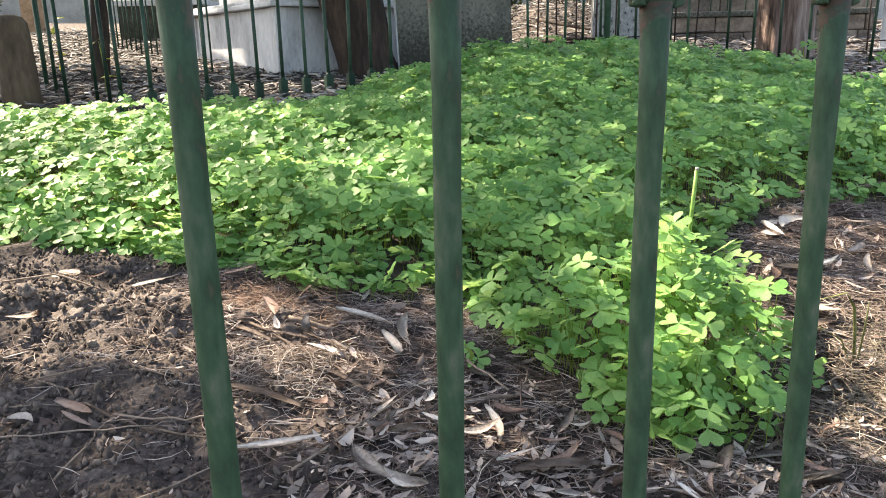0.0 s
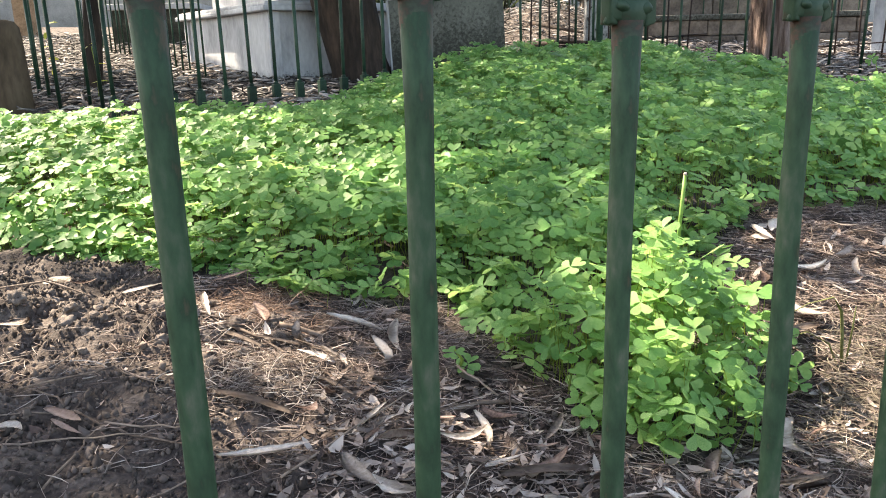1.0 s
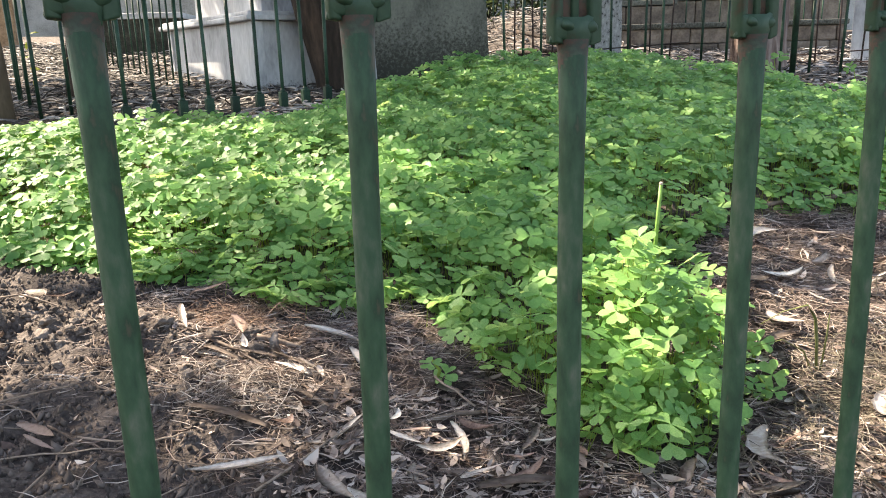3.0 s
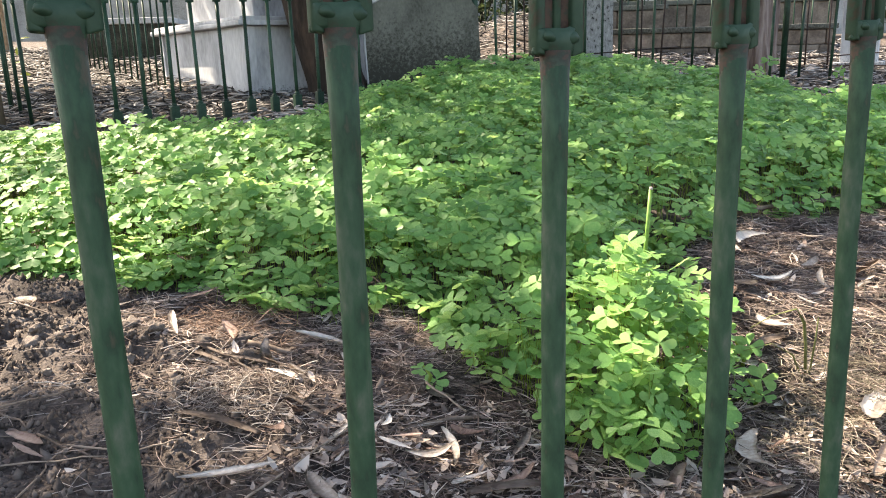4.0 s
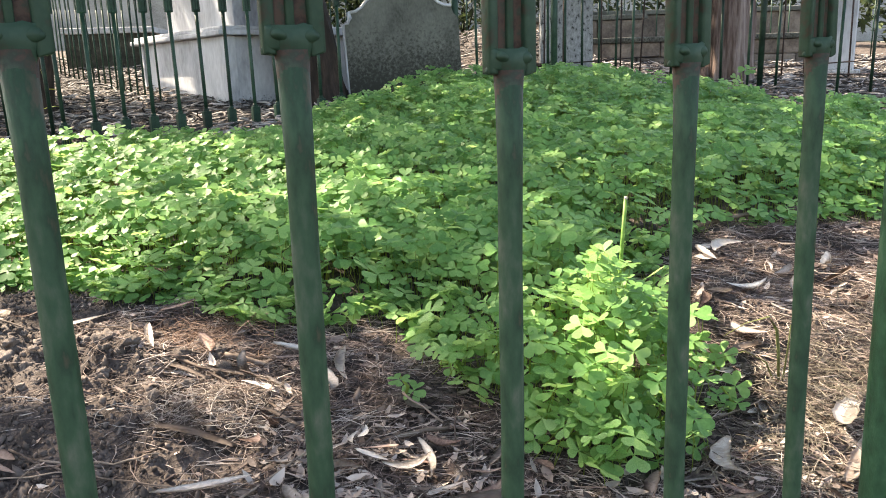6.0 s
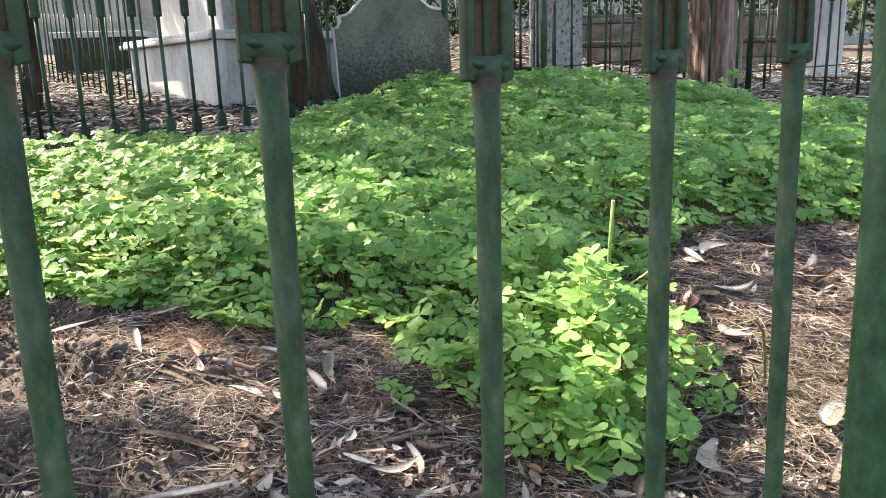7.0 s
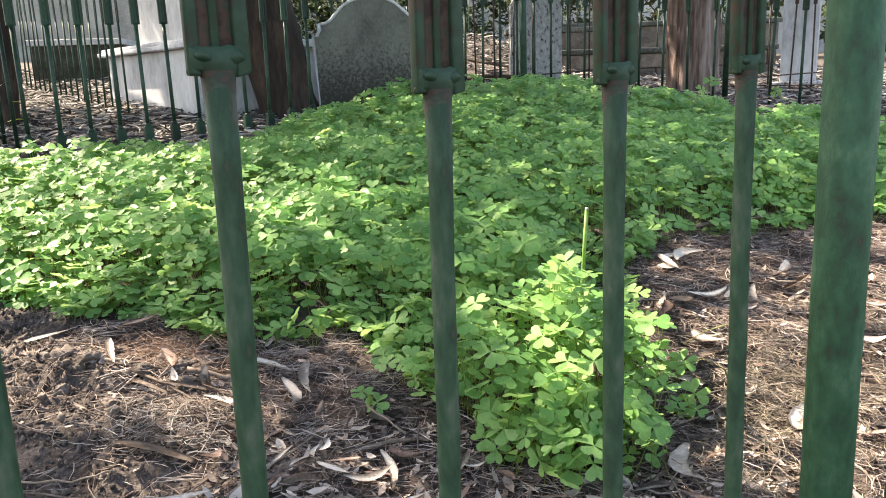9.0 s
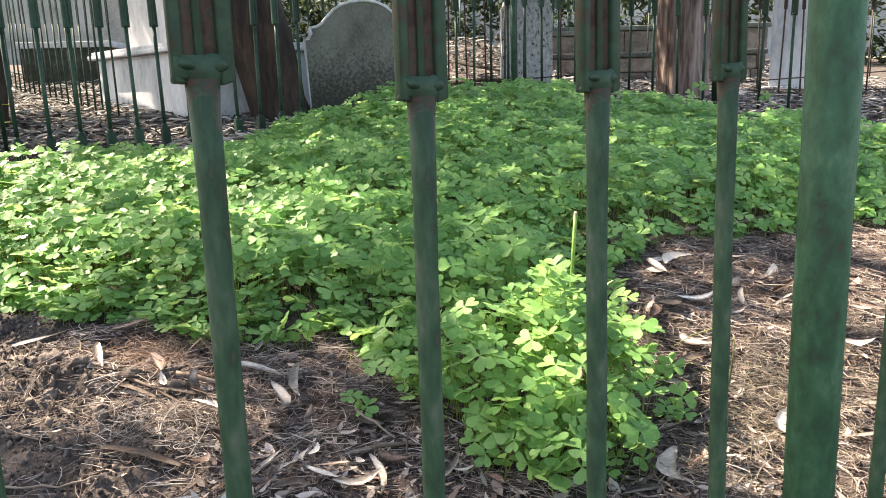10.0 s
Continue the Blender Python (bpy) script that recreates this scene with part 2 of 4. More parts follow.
# worn, browned paint on the shafts below the fork heads
def worn_top(m, low, high, amount):
    nt = m.node_tree
    N, L = nt.nodes, nt.links
    ramp = next(x for x in N if x.type == "VALTORGB")
    src = ramp.inputs["Fac"].links[0].from_socket
    tc, sep = N.new("ShaderNodeTexCoord"), N.new("ShaderNodeSeparateXYZ")
    L.new(tc.outputs["Object"], sep.inputs[0])
    mr = N.new("ShaderNodeMapRange")
    mr.inputs["From Min"].default_value, mr.inputs["From Max"].default_value = low, high
    mr.inputs["To Min"].default_value, mr.inputs["To Max"].default_value = 0.0, amount
    L.new(sep.outputs["Z"], mr.inputs["Value"])
    sub = N.new("ShaderNodeMath")
    sub.operation = "SUBTRACT"
    L.new(src, sub.inputs[0])
    L.new(mr.outputs[0], sub.inputs[1])
    L.new(sub.outputs[0], ramp.inputs["Fac"])


worn_top(M_IRON, 0.62, 0.8, 0.12)


# moss darkening towards mottled patches on the headstone: a dark lichen film with its own shape
def lichen(m, low, high):
    nt = m.node_tree
    N, L = nt.nodes, nt.links
    bsdf = N["Principled BSDF"]
    src = bsdf.inputs["Base Color"].links[0].from_socket
    tc, sep = N.new("ShaderNodeTexCoord"), N.new("ShaderNodeSeparateXYZ")
    L.new(tc.outputs["Object"], sep.inputs[0])
    mr = N.new("ShaderNodeMapRange")
    mr.inputs["From Min"].default_value, mr.inputs["From Max"].default_value = low, high
    mr.inputs["To Min"].default_value, mr.inputs["To Max"].default_value = 0.32, -0.2
    L.new(sep.outputs["Z"], mr.inputs["Value"])
    n = N.new("ShaderNodeTexNoise")
    n.inputs["Scale"].default_value, n.inputs["Detail"].default_value, n.inputs["Roughness"].default_value = 38, 6, 0.7
    L.new(tc.outputs["Object"], n.inputs["Vector"])
    a = N.new("ShaderNodeMath")
    a.operation = "ADD"
    L.new(n.outputs["Fac"], a.inputs[0])
    L.new(mr.outputs[0], a.inputs[1])
    r = N.new("ShaderNodeMapRange")
    r.inputs["From Min"].default_value, r.inputs["From Max"].default_value = 0.5, 0.72
    L.new(a.outputs[0], r.inputs["Value"])
    mx = N.new("ShaderNodeMix")
    mx.data_type = "RGBA"
    L.new(r.outputs[0], mx.inputs[0])
    L.new(src, mx.inputs[6])
    mx.inputs[7].default_value = (0.035, 0.035, 0.028, 1)
    L.new(mx.outputs[2], bsdf.inputs["Base Color"])


lichen(M_GREY, 0.05, 0.85)
lichen(M_MARBLE, -0.05, 0.24)


# ---- ground ----
def base_z(x, y):
    """The slope of the ground, without clods: it rises away from the railing and levels off far behind."""
    x, y = np.asarray(x, float), np.asarray(y, float)
    yy = np.where(y < 11, y, 11 + 5 * np.tanh((y - 11) / 5))
    z = 0.084 * np.maximum(yy, -3) - 0.0244 * np.clip(x, -12, 12)
    z = z + 0.1 * sstep(x, -1.2, 0.4) * sstep(y, 2.5, 4.6) * (1 - 0.5 * sstep(y, 6.5, 8.5)) * (1 - 0.85 * sstep(x, 0.9, 2.0))
    z = z + 0.4 * np.exp(-((x - 0.7) / 0.9) ** 2 - ((y - 9.3) / 0.9) ** 2)
    z = z + 0.05 * sstep(x, 0.4, 0.75) * sstep(y, 1.35, 1.75) - 0.03 * sstep(x, -0.25, 0.1) * (1 - sstep(y, 1.3, 1.9))
    return z


def clods(x, y):
    """Fine relief of the bare soil; a broken ridge of clods lies before the plants."""
    amp = 0.006 + 0.004 * sstep(y, 0.5, 1.5)
    rough = vnoise(x, y, 9, 3) * 0.014 + np.maximum(vnoise(x, y, 17, 9), 0) ** 2 * 0.014 + vnoise(x, y, 24, 4) * (amp + 0.003) + np.abs(vnoise(x, y, 48, 5)) * 0.009
    ridge = np.exp(-((y - 1.66 + 0.12 * (x + 0.9)) / 0.10) ** 2) * sstep(-x, 0.45, 0.75)
    rough = rough + ridge * (0.02 + 0.05 * np.maximum(vnoise(x, y, 15, 6), 0) + 0.02 * np.abs(vnoise(x, y, 34, 8)))
    fade = 1 - 0.7 * sstep(y, 3.2, 5.0)
    return rough * fade


def gz(x, y):
    return base_z(x, y) + clods(x, y)


def axis(a, b, step, far):
    fine = list(np.arange(a, b, step))
    lo, hi, s = [], [], step
    v = a
    while v > -far:
        s *= 1.16
        v -= s
        lo.append(v)
    v, s = fine[-1], step
    while v < far:
        s *= 1.16
        v += s
        hi.append(v)
    return np.array(lo[::-1] + fine + hi)


gx, gy = axis(-1.7, 1.9, 0.011, 400), axis(0.75, 2.75, 0.011, 400)
GX, GY = np.meshgrid(gx, gy)
GV = np.stack([GX.ravel(), GY.ravel(), gz(GX.ravel(), GY.ravel())], 1)
nx, ny = len(gx), len(gy)
idx = np.arange(nx * ny).reshape(ny, nx)
GQ = np.stack([idx[:-1, :-1].ravel(), idx[:-1, 1:].ravel(), idx[1:, 1:].ravel(), idx[1:, :-1].ravel()], 1)
ground = arrays("ground", GV, GQ, M_SOIL, smooth=True)
tagged(ground, "dark brown crumbly soil rising gently between the graves", "ground", kind="structure")


def gzf(x, y):
    return float(gz(np.array([x]), np.array([y]))[0])


# ---- clover bed ----
BED = [(-3.7, 2.3), (-1.7, 2.15), (-1.13, 2.09), (-0.79, 2.0), (-0.57, 1.88), (-0.36, 1.84), (-0.2, 1.82), (-0.11, 1.64), (0.0, 1.51), (0.1, 1.37),
       (0.22, 1.21), (0.38, 1.29), (0.49, 1.53), (0.5, 1.84), (0.58, 2.15), (0.85, 2.42), (1.24, 2.52), (1.85, 2.62), (2.9, 2.8), (2.9, 3.8),
       (2.4, 4.5), (1.9, 5.15), (1.5, 5.7), (1.0, 6.0), (0.1, 6.0), (-0.76, 5.0), (-1.36, 4.25), (-2.1, 3.7), (-3.7, 3.65)]


def bed_depth(x, y):
    """Signed distance to the edge of the bed, positive inside."""
    x, y = np.asarray(x, float), np.asarray(y, float)
    best, inside = np.full(x.shape, 1e9), np.zeros(x.shape, bool)
    for (ax, ay), (bx, by) in zip(BED, BED[1:] + BED[:1]):
        dx, dy = bx - ax, by - ay
        t = np.clip(((x - ax) * dx + (y - ay) * dy) / (dx * dx + dy * dy), 0, 1)
        best = np.minimum(best, np.hypot(x - ax - t * dx, y - ay - t * dy))
        cross = (ay > y) != (by > y)
        with np.errstate(divide="ignore", invalid="ignore"):
            inside ^= cross & (x < (bx - ax) * (y - ay) / ((by - ay) if by != ay else 1e-9) + ax)
    return np.where(inside, best, -best)


def bed_height(x, y):
    d = bed_depth(x, y) + 0.05 * vnoise(x, y, 5, 21)
    h = 0.05 + 0.115 * sstep(d, 0.0, 0.3)
    h = h + 0.06 * np.exp(-((x - 0.25) / 0.5) ** 2 - ((y - 5.4) / 0.5) ** 2)
    h = h * (1 + 0.22 * vnoise(x, y, 2.2, 22) + 0.15 * vnoise(x, y, 6, 23))
    return h * (1 - 0.45 * sstep(y, 3.3, 4.2) * (1 - sstep(x, -1.2, -0.3)))


def trefoil():
    """One leaf of three notched heart-shaped leaflets, radius 1."""
    V, F = [(0, 0, 0)], []
    side = [(0.2, 0.17, 0.02), (0.4, 0.45, 0.04), (0.62, 0.66, 0.04), (0.86, 0.66, 0.0), (1.0, 0.42, -0.05), (0.94, 0.16, -0.07)]
    for k in range(3):
        a = 2 * math.pi * k / 3
        outline = [(0.42, 0, -0.03), (0.72, 0, -0.07)] + side + [(u, -v, w) for u, v, w in side]
        b = len(V)
        for u, v, w in outline:
            V.append((u * math.cos(a) - v * math.sin(a), u * math.sin(a) + v * math.cos(a), w))
        m, n = b, b + 1
        for o, flip in ((b + 2, False), (b + 8, True)):
            tri = [(0, m, o), (m, o + 1, o), (m, o + 2, o + 1), (m, n, o + 2), (n, o + 3, o + 2), (n, o + 4, o + 3), (n, o + 5, o + 4)]
            F += [t[::-1] for t in tri] if flip else tri
    return np.array(V, float), np.array(F)


LEAF_V, LEAF_F = trefoil()


def spread(P, R, tilt, rng, tv=LEAF_V, tf=LEAF_F, face=0.0):
    """Copies of a template at the points P, of radius R, tipped by up to tilt."""
    n = len(P)
    a, az = rng.uniform(0, 2 * math.pi, n), rng.uniform(0, 2 * math.pi, n)
    tl = np.abs(rng.normal(0, tilt, n))
    v = tv[None] * np.stack([R, R, R * rng.uniform(0.4, 3.2, n)], 1)[:, None]
    c, s = np.cos(a)[:, None], np.sin(a)[:, None]
    x, y, z = v[..., 0] * c - v[..., 1] * s, v[..., 0] * s + v[..., 1] * c, v[..., 2]
    ct, st, ca, sa = np.cos(tl)[:, None], np.sin(tl)[:, None], np.cos(az)[:, None], np.sin(az)[:, None]
    p = x * ca + y * sa
    q = -x * sa + y * ca
    p, z = p * ct + z * st, -p * st + z * ct
    x, y = p * ca - q * sa, p * sa + q * ca
    if face:
        b = rng.normal(face, 0.2, n)[:, None]
        y, z = y * np.cos(b) - z * np.sin(b), y * np.sin(b) + z * np.cos(b)
    out = np.stack([x, y, z], 2) + P[:, None]
    faces = tf[None] + (np.arange(n) * len(tv))[:, None, None]
    return out.reshape(-1, 3), faces.reshape(-1, tf.shape[1])


def stems(A, B, r, rng):
    """Thin three-sided stalks from A to B with a bow."""
    n = len(A)
    M = (A + B) / 2 + rng.normal(0, 0.008, (n, 3))
    ring = np.array([[math.cos(k * 2.094), math.sin(k * 2.094), 0] for k in range(3)])
    r = np.broadcast_to(np.asarray(r, float), (n,))[:, None, None]
    V = np.concatenate([A[:, None] + ring * r, M[:, None] + ring * r * 0.85, B[:, None] + ring * r * 0.6], 1)
    f = []
    for l in (0, 3):
        for k in range(3):
            k2 = (k + 1) % 3
            f += [(l + k, l + k2, l + 3 + k2), (l + k, l + 3 + k2, l + 3 + k)]
    f = np.array(f)
    return V.reshape(-1, 3), (f[None] + (np.arange(n) * 9)[:, None, None]).reshape(-1, 3)


def in_clump(x, y):
    """The tuft of clover that pushes out of the bed towards the railing."""
    return ((x - 0.26) / 0.32) ** 2 + ((y - 1.53) / 0.37) ** 2 < 1


rng = np.random.RandomState(7)
cx, cy = rng.uniform(-3.7, 3.7, 60000), rng.uniform(1.25, 6.3, 60000)
keep = (bed_depth(cx, cy) + 0.06 * vnoise(cx, cy, 7, 31) > 0) & (np.abs(cx) < 1.0 + 0.75 * cy) & ~in_clump(cx, cy)
keep &= rng.uniform(0, 1, len(cx)) < 0.9 * (0.8 + 0.4 * vnoise(cx, cy, 4, 33)) * (1 - 0.15 * sstep(cy, 3.5, 5.5))
cx, cy = cx[keep], cy[keep]
ground_z = base_z(cx, cy)
hh = bed_height(cx, cy)
lev = np.where(rng.uniform(0, 1, len(cx)) < 0.58, rng.uniform(0.75, 1.3, len(cx)), rng.uniform(0.3, 0.8, len(cx)))
tops = np.stack([cx, cy, ground_z + hh * lev], 1)
size = rng.uniform(0.021, 0.039, len(cx)) * (0.9 + 0.1 * lev)
edge = np.where((cx > -1.15) & (cx < 0.75) & (cy < 2.6), bed_depth(cx, cy) + (lev < 0.7) * 0.5, 9.0)
single = np.zeros(len(cx), bool)
single[np.argsort(edge)[:290]] = True
lv, lf = spread(tops[~single], size[~single], 0.27, rng, face=0.34)
clover_bed = empty("clover_bed", 0, 0, 0)
tagged(clover_bed, "dense bed of fresh green three-leaved wood sorrel over soil", "ground cover", kind="stuff")
tagged(arrays("leaf_mass", lv, lf, M_LEAF, clover_bed), "fresh green notched three-part leaves", kind="stuff")
feet = np.stack([cx + rng.normal(0, 0.02, len(cx)), cy + rng.normal(0, 0.02, len(cx)), ground_z - 0.005], 1)
sv, sf = stems(feet, tops - np.array([0, 0, 0.001]), 0.0011, rng)
tagged(arrays("stem_mass", sv, sf, M_STEM, clover_bed), "thin pale green leaf stalks", kind="stuff")

# the tuft: its leaves are parts of their own
tuft = empty("clover_tuft", 0.27, 1.58, gzf(0.27, 1.58))
tagged(tuft, "sunlit tuft of yellow-green wood sorrel at the bed's edge", "plant")
leaf_meshes = []
for k in range(6):
    v, f = spread(np.zeros((1, 3)), np.array([1.0]), 0.05, np.random.RandomState(50 + k))
    me = bpy.data.meshes.new("leaf")
    me.from_pydata(v.tolist(), [], f.tolist())
    me.materials.append(M_LEAF1)
    leaf_meshes.append(me)
for (x, y, z), r in zip(tops[single], size[single]):
    ob = new("leaf", leaf_meshes[int(rng.randint(6))])
    ob.parent = clover_bed
    ob.matrix_basis = pose(x, y, z, rng.normal(20, 14), rng.normal(0, 14), rng.uniform(0, 360)) @ Matrix.Diagonal((r, r, r, 1))
A, B = [], []
tuft_inv = pose(0.27, 1.58, gzf(0.27, 1.58)).inverted()
made = 0
rest_p, rest_r = [], []
while made < 430:
    x, y = rng.uniform(-0.1, 0.62), rng.uniform(1.16, 1.92)
    if not in_clump(x, y) or bed_depth(np.array([x]), np.array([y]))[0] < rng.uniform(-0.04, 0.02):
        continue
    d = 1 - math.hypot((x - 0.27) / 0.36, (y - 1.58) / 0.42)
    h = 0.035 + 0.185 * max(d, 0) ** 0.6 * (1 + 0.6 * fnoise(x, y, 7, 3.3))
    low = made % 5 < 2
    if low and y > 1.62:
        continue
    h *= rng.uniform(0.2, 0.8) if low else rng.uniform(0.72, 1.2)
    z = float(base_z(x, y))
    r = rng.uniform(0.02, 0.035)
    if made < 300:
        ob = new("leaf", leaf_meshes[made % 6])
        ob.parent, ob.matrix_parent_inverse = tuft, tuft_inv
        ob.matrix_basis = pose(x, y, z + h, rng.normal(30 if low else 22, 13), rng.normal(0, 13), rng.uniform(0, 360)) @ Matrix.Diagonal((r, r, r, 1))
    else:
        rest_p.append((x, y, z + h))
        rest_r.append(r)
    A.append((x + rng.normal(0, 0.03), y + abs(rng.normal(0, 0.04)), z - 0.005))
    B.append((x, y, z + h - 0.001))
    made += 1
lv, lf = spread(np.array(rest_p), np.array(rest_r), 0.3, rng, face=0.4)
rest = tagged(arrays("leaf_mass", lv, lf, M_LEAF, tuft), kind="stuff")
rest.matrix_parent_inverse = tuft_inv
sv, sf = stems(np.array(A), np.array(B), 0.0012, rng)
st = tagged(arrays("stalk_mass", sv, sf, M_STEM, tuft), kind="stuff")
st.matrix_parent_inverse = tuft_inv


# ---- iron railings ----
def picket_mesh(r, z_head, z_top, foot, detailed):
    """Shaft and forked head of one picket, from its foot at z = 0."""
    shaft, head, base, web = bmesh.new(), bmesh.new(), bmesh.new(), bmesh.new()
    n = 20 if detailed else 8
    hw = r * 2.08
    if detailed:
        pts, rad = [], []
        for k in range(15):
            z = z_head * k / 14
            pts.append((fnoise(k, 3, 0.6) * 0.001, fnoise(k, 9, 0.6) * 0.001, z))
            rad.append(r * (1 + 0.03 * fnoise(k, 5, 1.7)))
        rad[-1] = r * 1.12
        rad[-2] = r * 1.0
        tube(shaft, pts, rad, n)
    else:
        tube(shaft, [(0, 0, 0), (0, 0, z_head * 0.5), (0, 0, z_head)], r, n)
    # neck that swells into the fork
    tube(head, [(0, 0, z_head - 0.005), (0, 0, z_head - 0.001), (0, 0, z_head + 0.005), (0, 0, z_head + 0.014)], [r * 1.1, r * 1.22, r * 1.45, r * 1.7], n, flat=0.7)
    # two side bars of the fork, the tongue and the flat web between them
    for k in (-1, 1):
        box(head, min(k * hw * 0.52, k * hw), max(k * hw * 0.52, k * hw), -r * 0.66, r * 0.66, z_head - 0.001, z_top, r * 0.24)
    box(head, -hw * 0.15, hw * 0.15, -r * 0.42, r * 0.42, z_head + 0.006, z_top, r * 0.14)
    box(web, -hw * 0.7, hw * 0.7, -r * 0.2, r * 0.2, z_head + 0.012, z_top, r * 0.05)
    if detailed:
        # bare rusty collar under the fork, worn lumps where the bars were riveted on, and hanging corner nubs
        tube(web, [(0, 0, z_head - 0.034), (0, 0, z_head - 0.02), (0, 0, z_head + 0.002)], [r * 1.0, r * 1.05, r * 1.2], n)
        box(head, -hw * 0.96, hw * 0.96, -r * 0.6, r * 0.6, z_head + 0.001, z_head + 0.014, r * 0.3)
        for k in (-1, 1):
            made = bmesh.ops.create_uvsphere(head, u_segments=14, v_segments=9, radius=r * 0.4)["verts"]
            bmesh.ops.translate(head, vec=(k * hw * 0.84, 0, z_head + 0.0015), verts=made)
            for f in (-1, 1):
                made = bmesh.ops.create_uvsphere(head, u_segments=14, v_segments=9, radius=r * 0.54)["verts"]
                bmesh.ops.scale(head, vec=(1.15, 0.75, 0.8), verts=made)
                bmesh.ops.translate(head, vec=(k * hw * 0.5, f * r * 0.6, z_head + 0.0098), verts=made)
        for v in head.verts:
            v.co += Vector([noise.noise(v.co * 110 + Vector((j * 7.0, 0, 0))) for j in range(3)]) * 0.0022
        for fc in head.faces:
            fc.smooth = True
    if foot:
        box(base, -r * 2.1, r * 2.1, -r * 1.7, r * 1.7, -0.06, foot, r * 0.4)
        tube(base, [(0, 0, foot - 0.004), (0, 0, foot + 0.02)], [r * 1.7, r * 1.05], 8)
    return shaft, head, base, web


def mesh_of(name, bm, m):
    me = bpy.data.meshes.new(name)
    bm.to_mesh(me)
    bm.free()
    me.materials.append(m)
    return me


def railing(name, label, spots, r, z_head, z_top, foot, detailed, m_shaft, m_head, posts=(), rails=(), yaw=0.0, lean=(), ground_follow=True):
    """A railing whose pickets stand at spots (x, y); its pickets share three meshes."""
    x0, y0 = spots[0]
    thing = empty(name, x0, y0, gzf(x0, y0))
    tagged(thing, label, "railing", "iron railings of the graves")
    s, h, b, wb = picket_mesh(r, z_head, z_top, foot, detailed)
    ms, mh = mesh_of("picket", s, m_shaft), mesh_of("picket_head", h, m_head)
    mb = mesh_of("picket_foot", b, m_shaft) if foot else None
    mw = mesh_of("picket_web", wb, M_RUST if detailed else m_head)
    inv = thing.matrix_world.inverted()
    for k, (x, y) in enumerate(spots):
        tilt = lean[k] if k < len(lean) else (rng.normal(0, 0.5), rng.normal(0, 0.7))
        z = float(base_z(x, y)) if ground_follow else HEAD_DZ.get(k, 0.0)
        m = pose(x, y, z, tilt[0], tilt[1], yaw)
        p = new("picket", ms)
        p.parent, p.matrix_parent_inverse = thing, inv
        p.matrix_basis = m
        for nm, me in (("picket_head", mh), ("picket_foot", mb), ("picket_web", mw)):
            if me:
                q = new(nm, me)
                q.parent = p
    for pts, rr in posts:
        bm = tube(bmesh.new(), pts, rr, 20 if detailed else 10)
        q = part("post", bm, M_POST if detailed else m_shaft, thing)
        q.matrix_parent_inverse = inv
    for pts, rr in rails:
        bm = tube(bmesh.new(), pts, rr, 8, flat=0.5)
        q = part("rail", bm, m_shaft, thing)
        q.matrix_parent_inverse = inv
    return thing


def line(a, b, step):
    n = int(math.hypot(b[0] - a[0], b[1] - a[1]) / step)
    ux, uy = (b[0] - a[0]) / math.hypot(b[0] - a[0], b[1] - a[1]), (b[1] - a[1]) / math.hypot(b[0] - a[0], b[1] - a[1])
    return [(a[0] + ux * step * k, a[1] + uy * step * k) for k in range(n + 1)]


# the near railing, between the camera and the bed; its pickets lean a little
# each row: place at 0.6 m above its foot, and lean per metre
BARS = [(-0.62, 0.18, 0, 0), (-0.49, 0.25, 0, 0), (-0.366, 0.32, 0, 0), (-0.243, 0.423, -0.02, 0.05), (-0.1185, 0.4622, 0.006, -0.002), (0.0022, 0.5167, 0.002, 0.018),
        (0.1319, 0.5784, -0.012, -0.002), (0.2715, 0.6778, -0.018, 0.007), (0.51, 0.79, 0, 0), (0.63, 0.85, 0, 0), (0.75, 0.92, 0, 0)]
NEAR, NEAR_LEAN = [], []
for x, y, a, b in BARS:
    NEAR.append((x - 0.6 * a, y - 0.6 * b))
    c28, s28 = math.cos(radians(28)), math.sin(radians(28))
    NEAR_LEAN.append((-math.degrees(-a * s28 + b * c28), math.degrees(a * c28 + b * s28)))
HEAD_DZ = {3: 0.009, 4: 0.005, 5: -0.009, 6: -0.008, 7: -0.004}      # the heads were set by hand and differ in height
POST_TOP, POST_FOOT = (0.364, 0.702, 1.3), (0.388, 0.702, -0.05)
railing("near_railing", "old iron railing with chipped green paint and rusty heads", NEAR, 0.0079, 0.795, 1.02, 0.0, True, M_IRON, M_IRON_RUST,
        posts=[([POST_FOOT, ((POST_TOP[0] + POST_FOOT[0]) / 2, (POST_TOP[1] + POST_FOOT[1]) / 2, 0.6), POST_TOP], 0.0235)],
        rails=[([(NEAR[0][0], NEAR[0][1], 1.03), (NEAR[-1][0], NEAR[-1][1], 1.03)], 0.02)],
        yaw=28, lean=NEAR_LEAN, ground_follow=False)

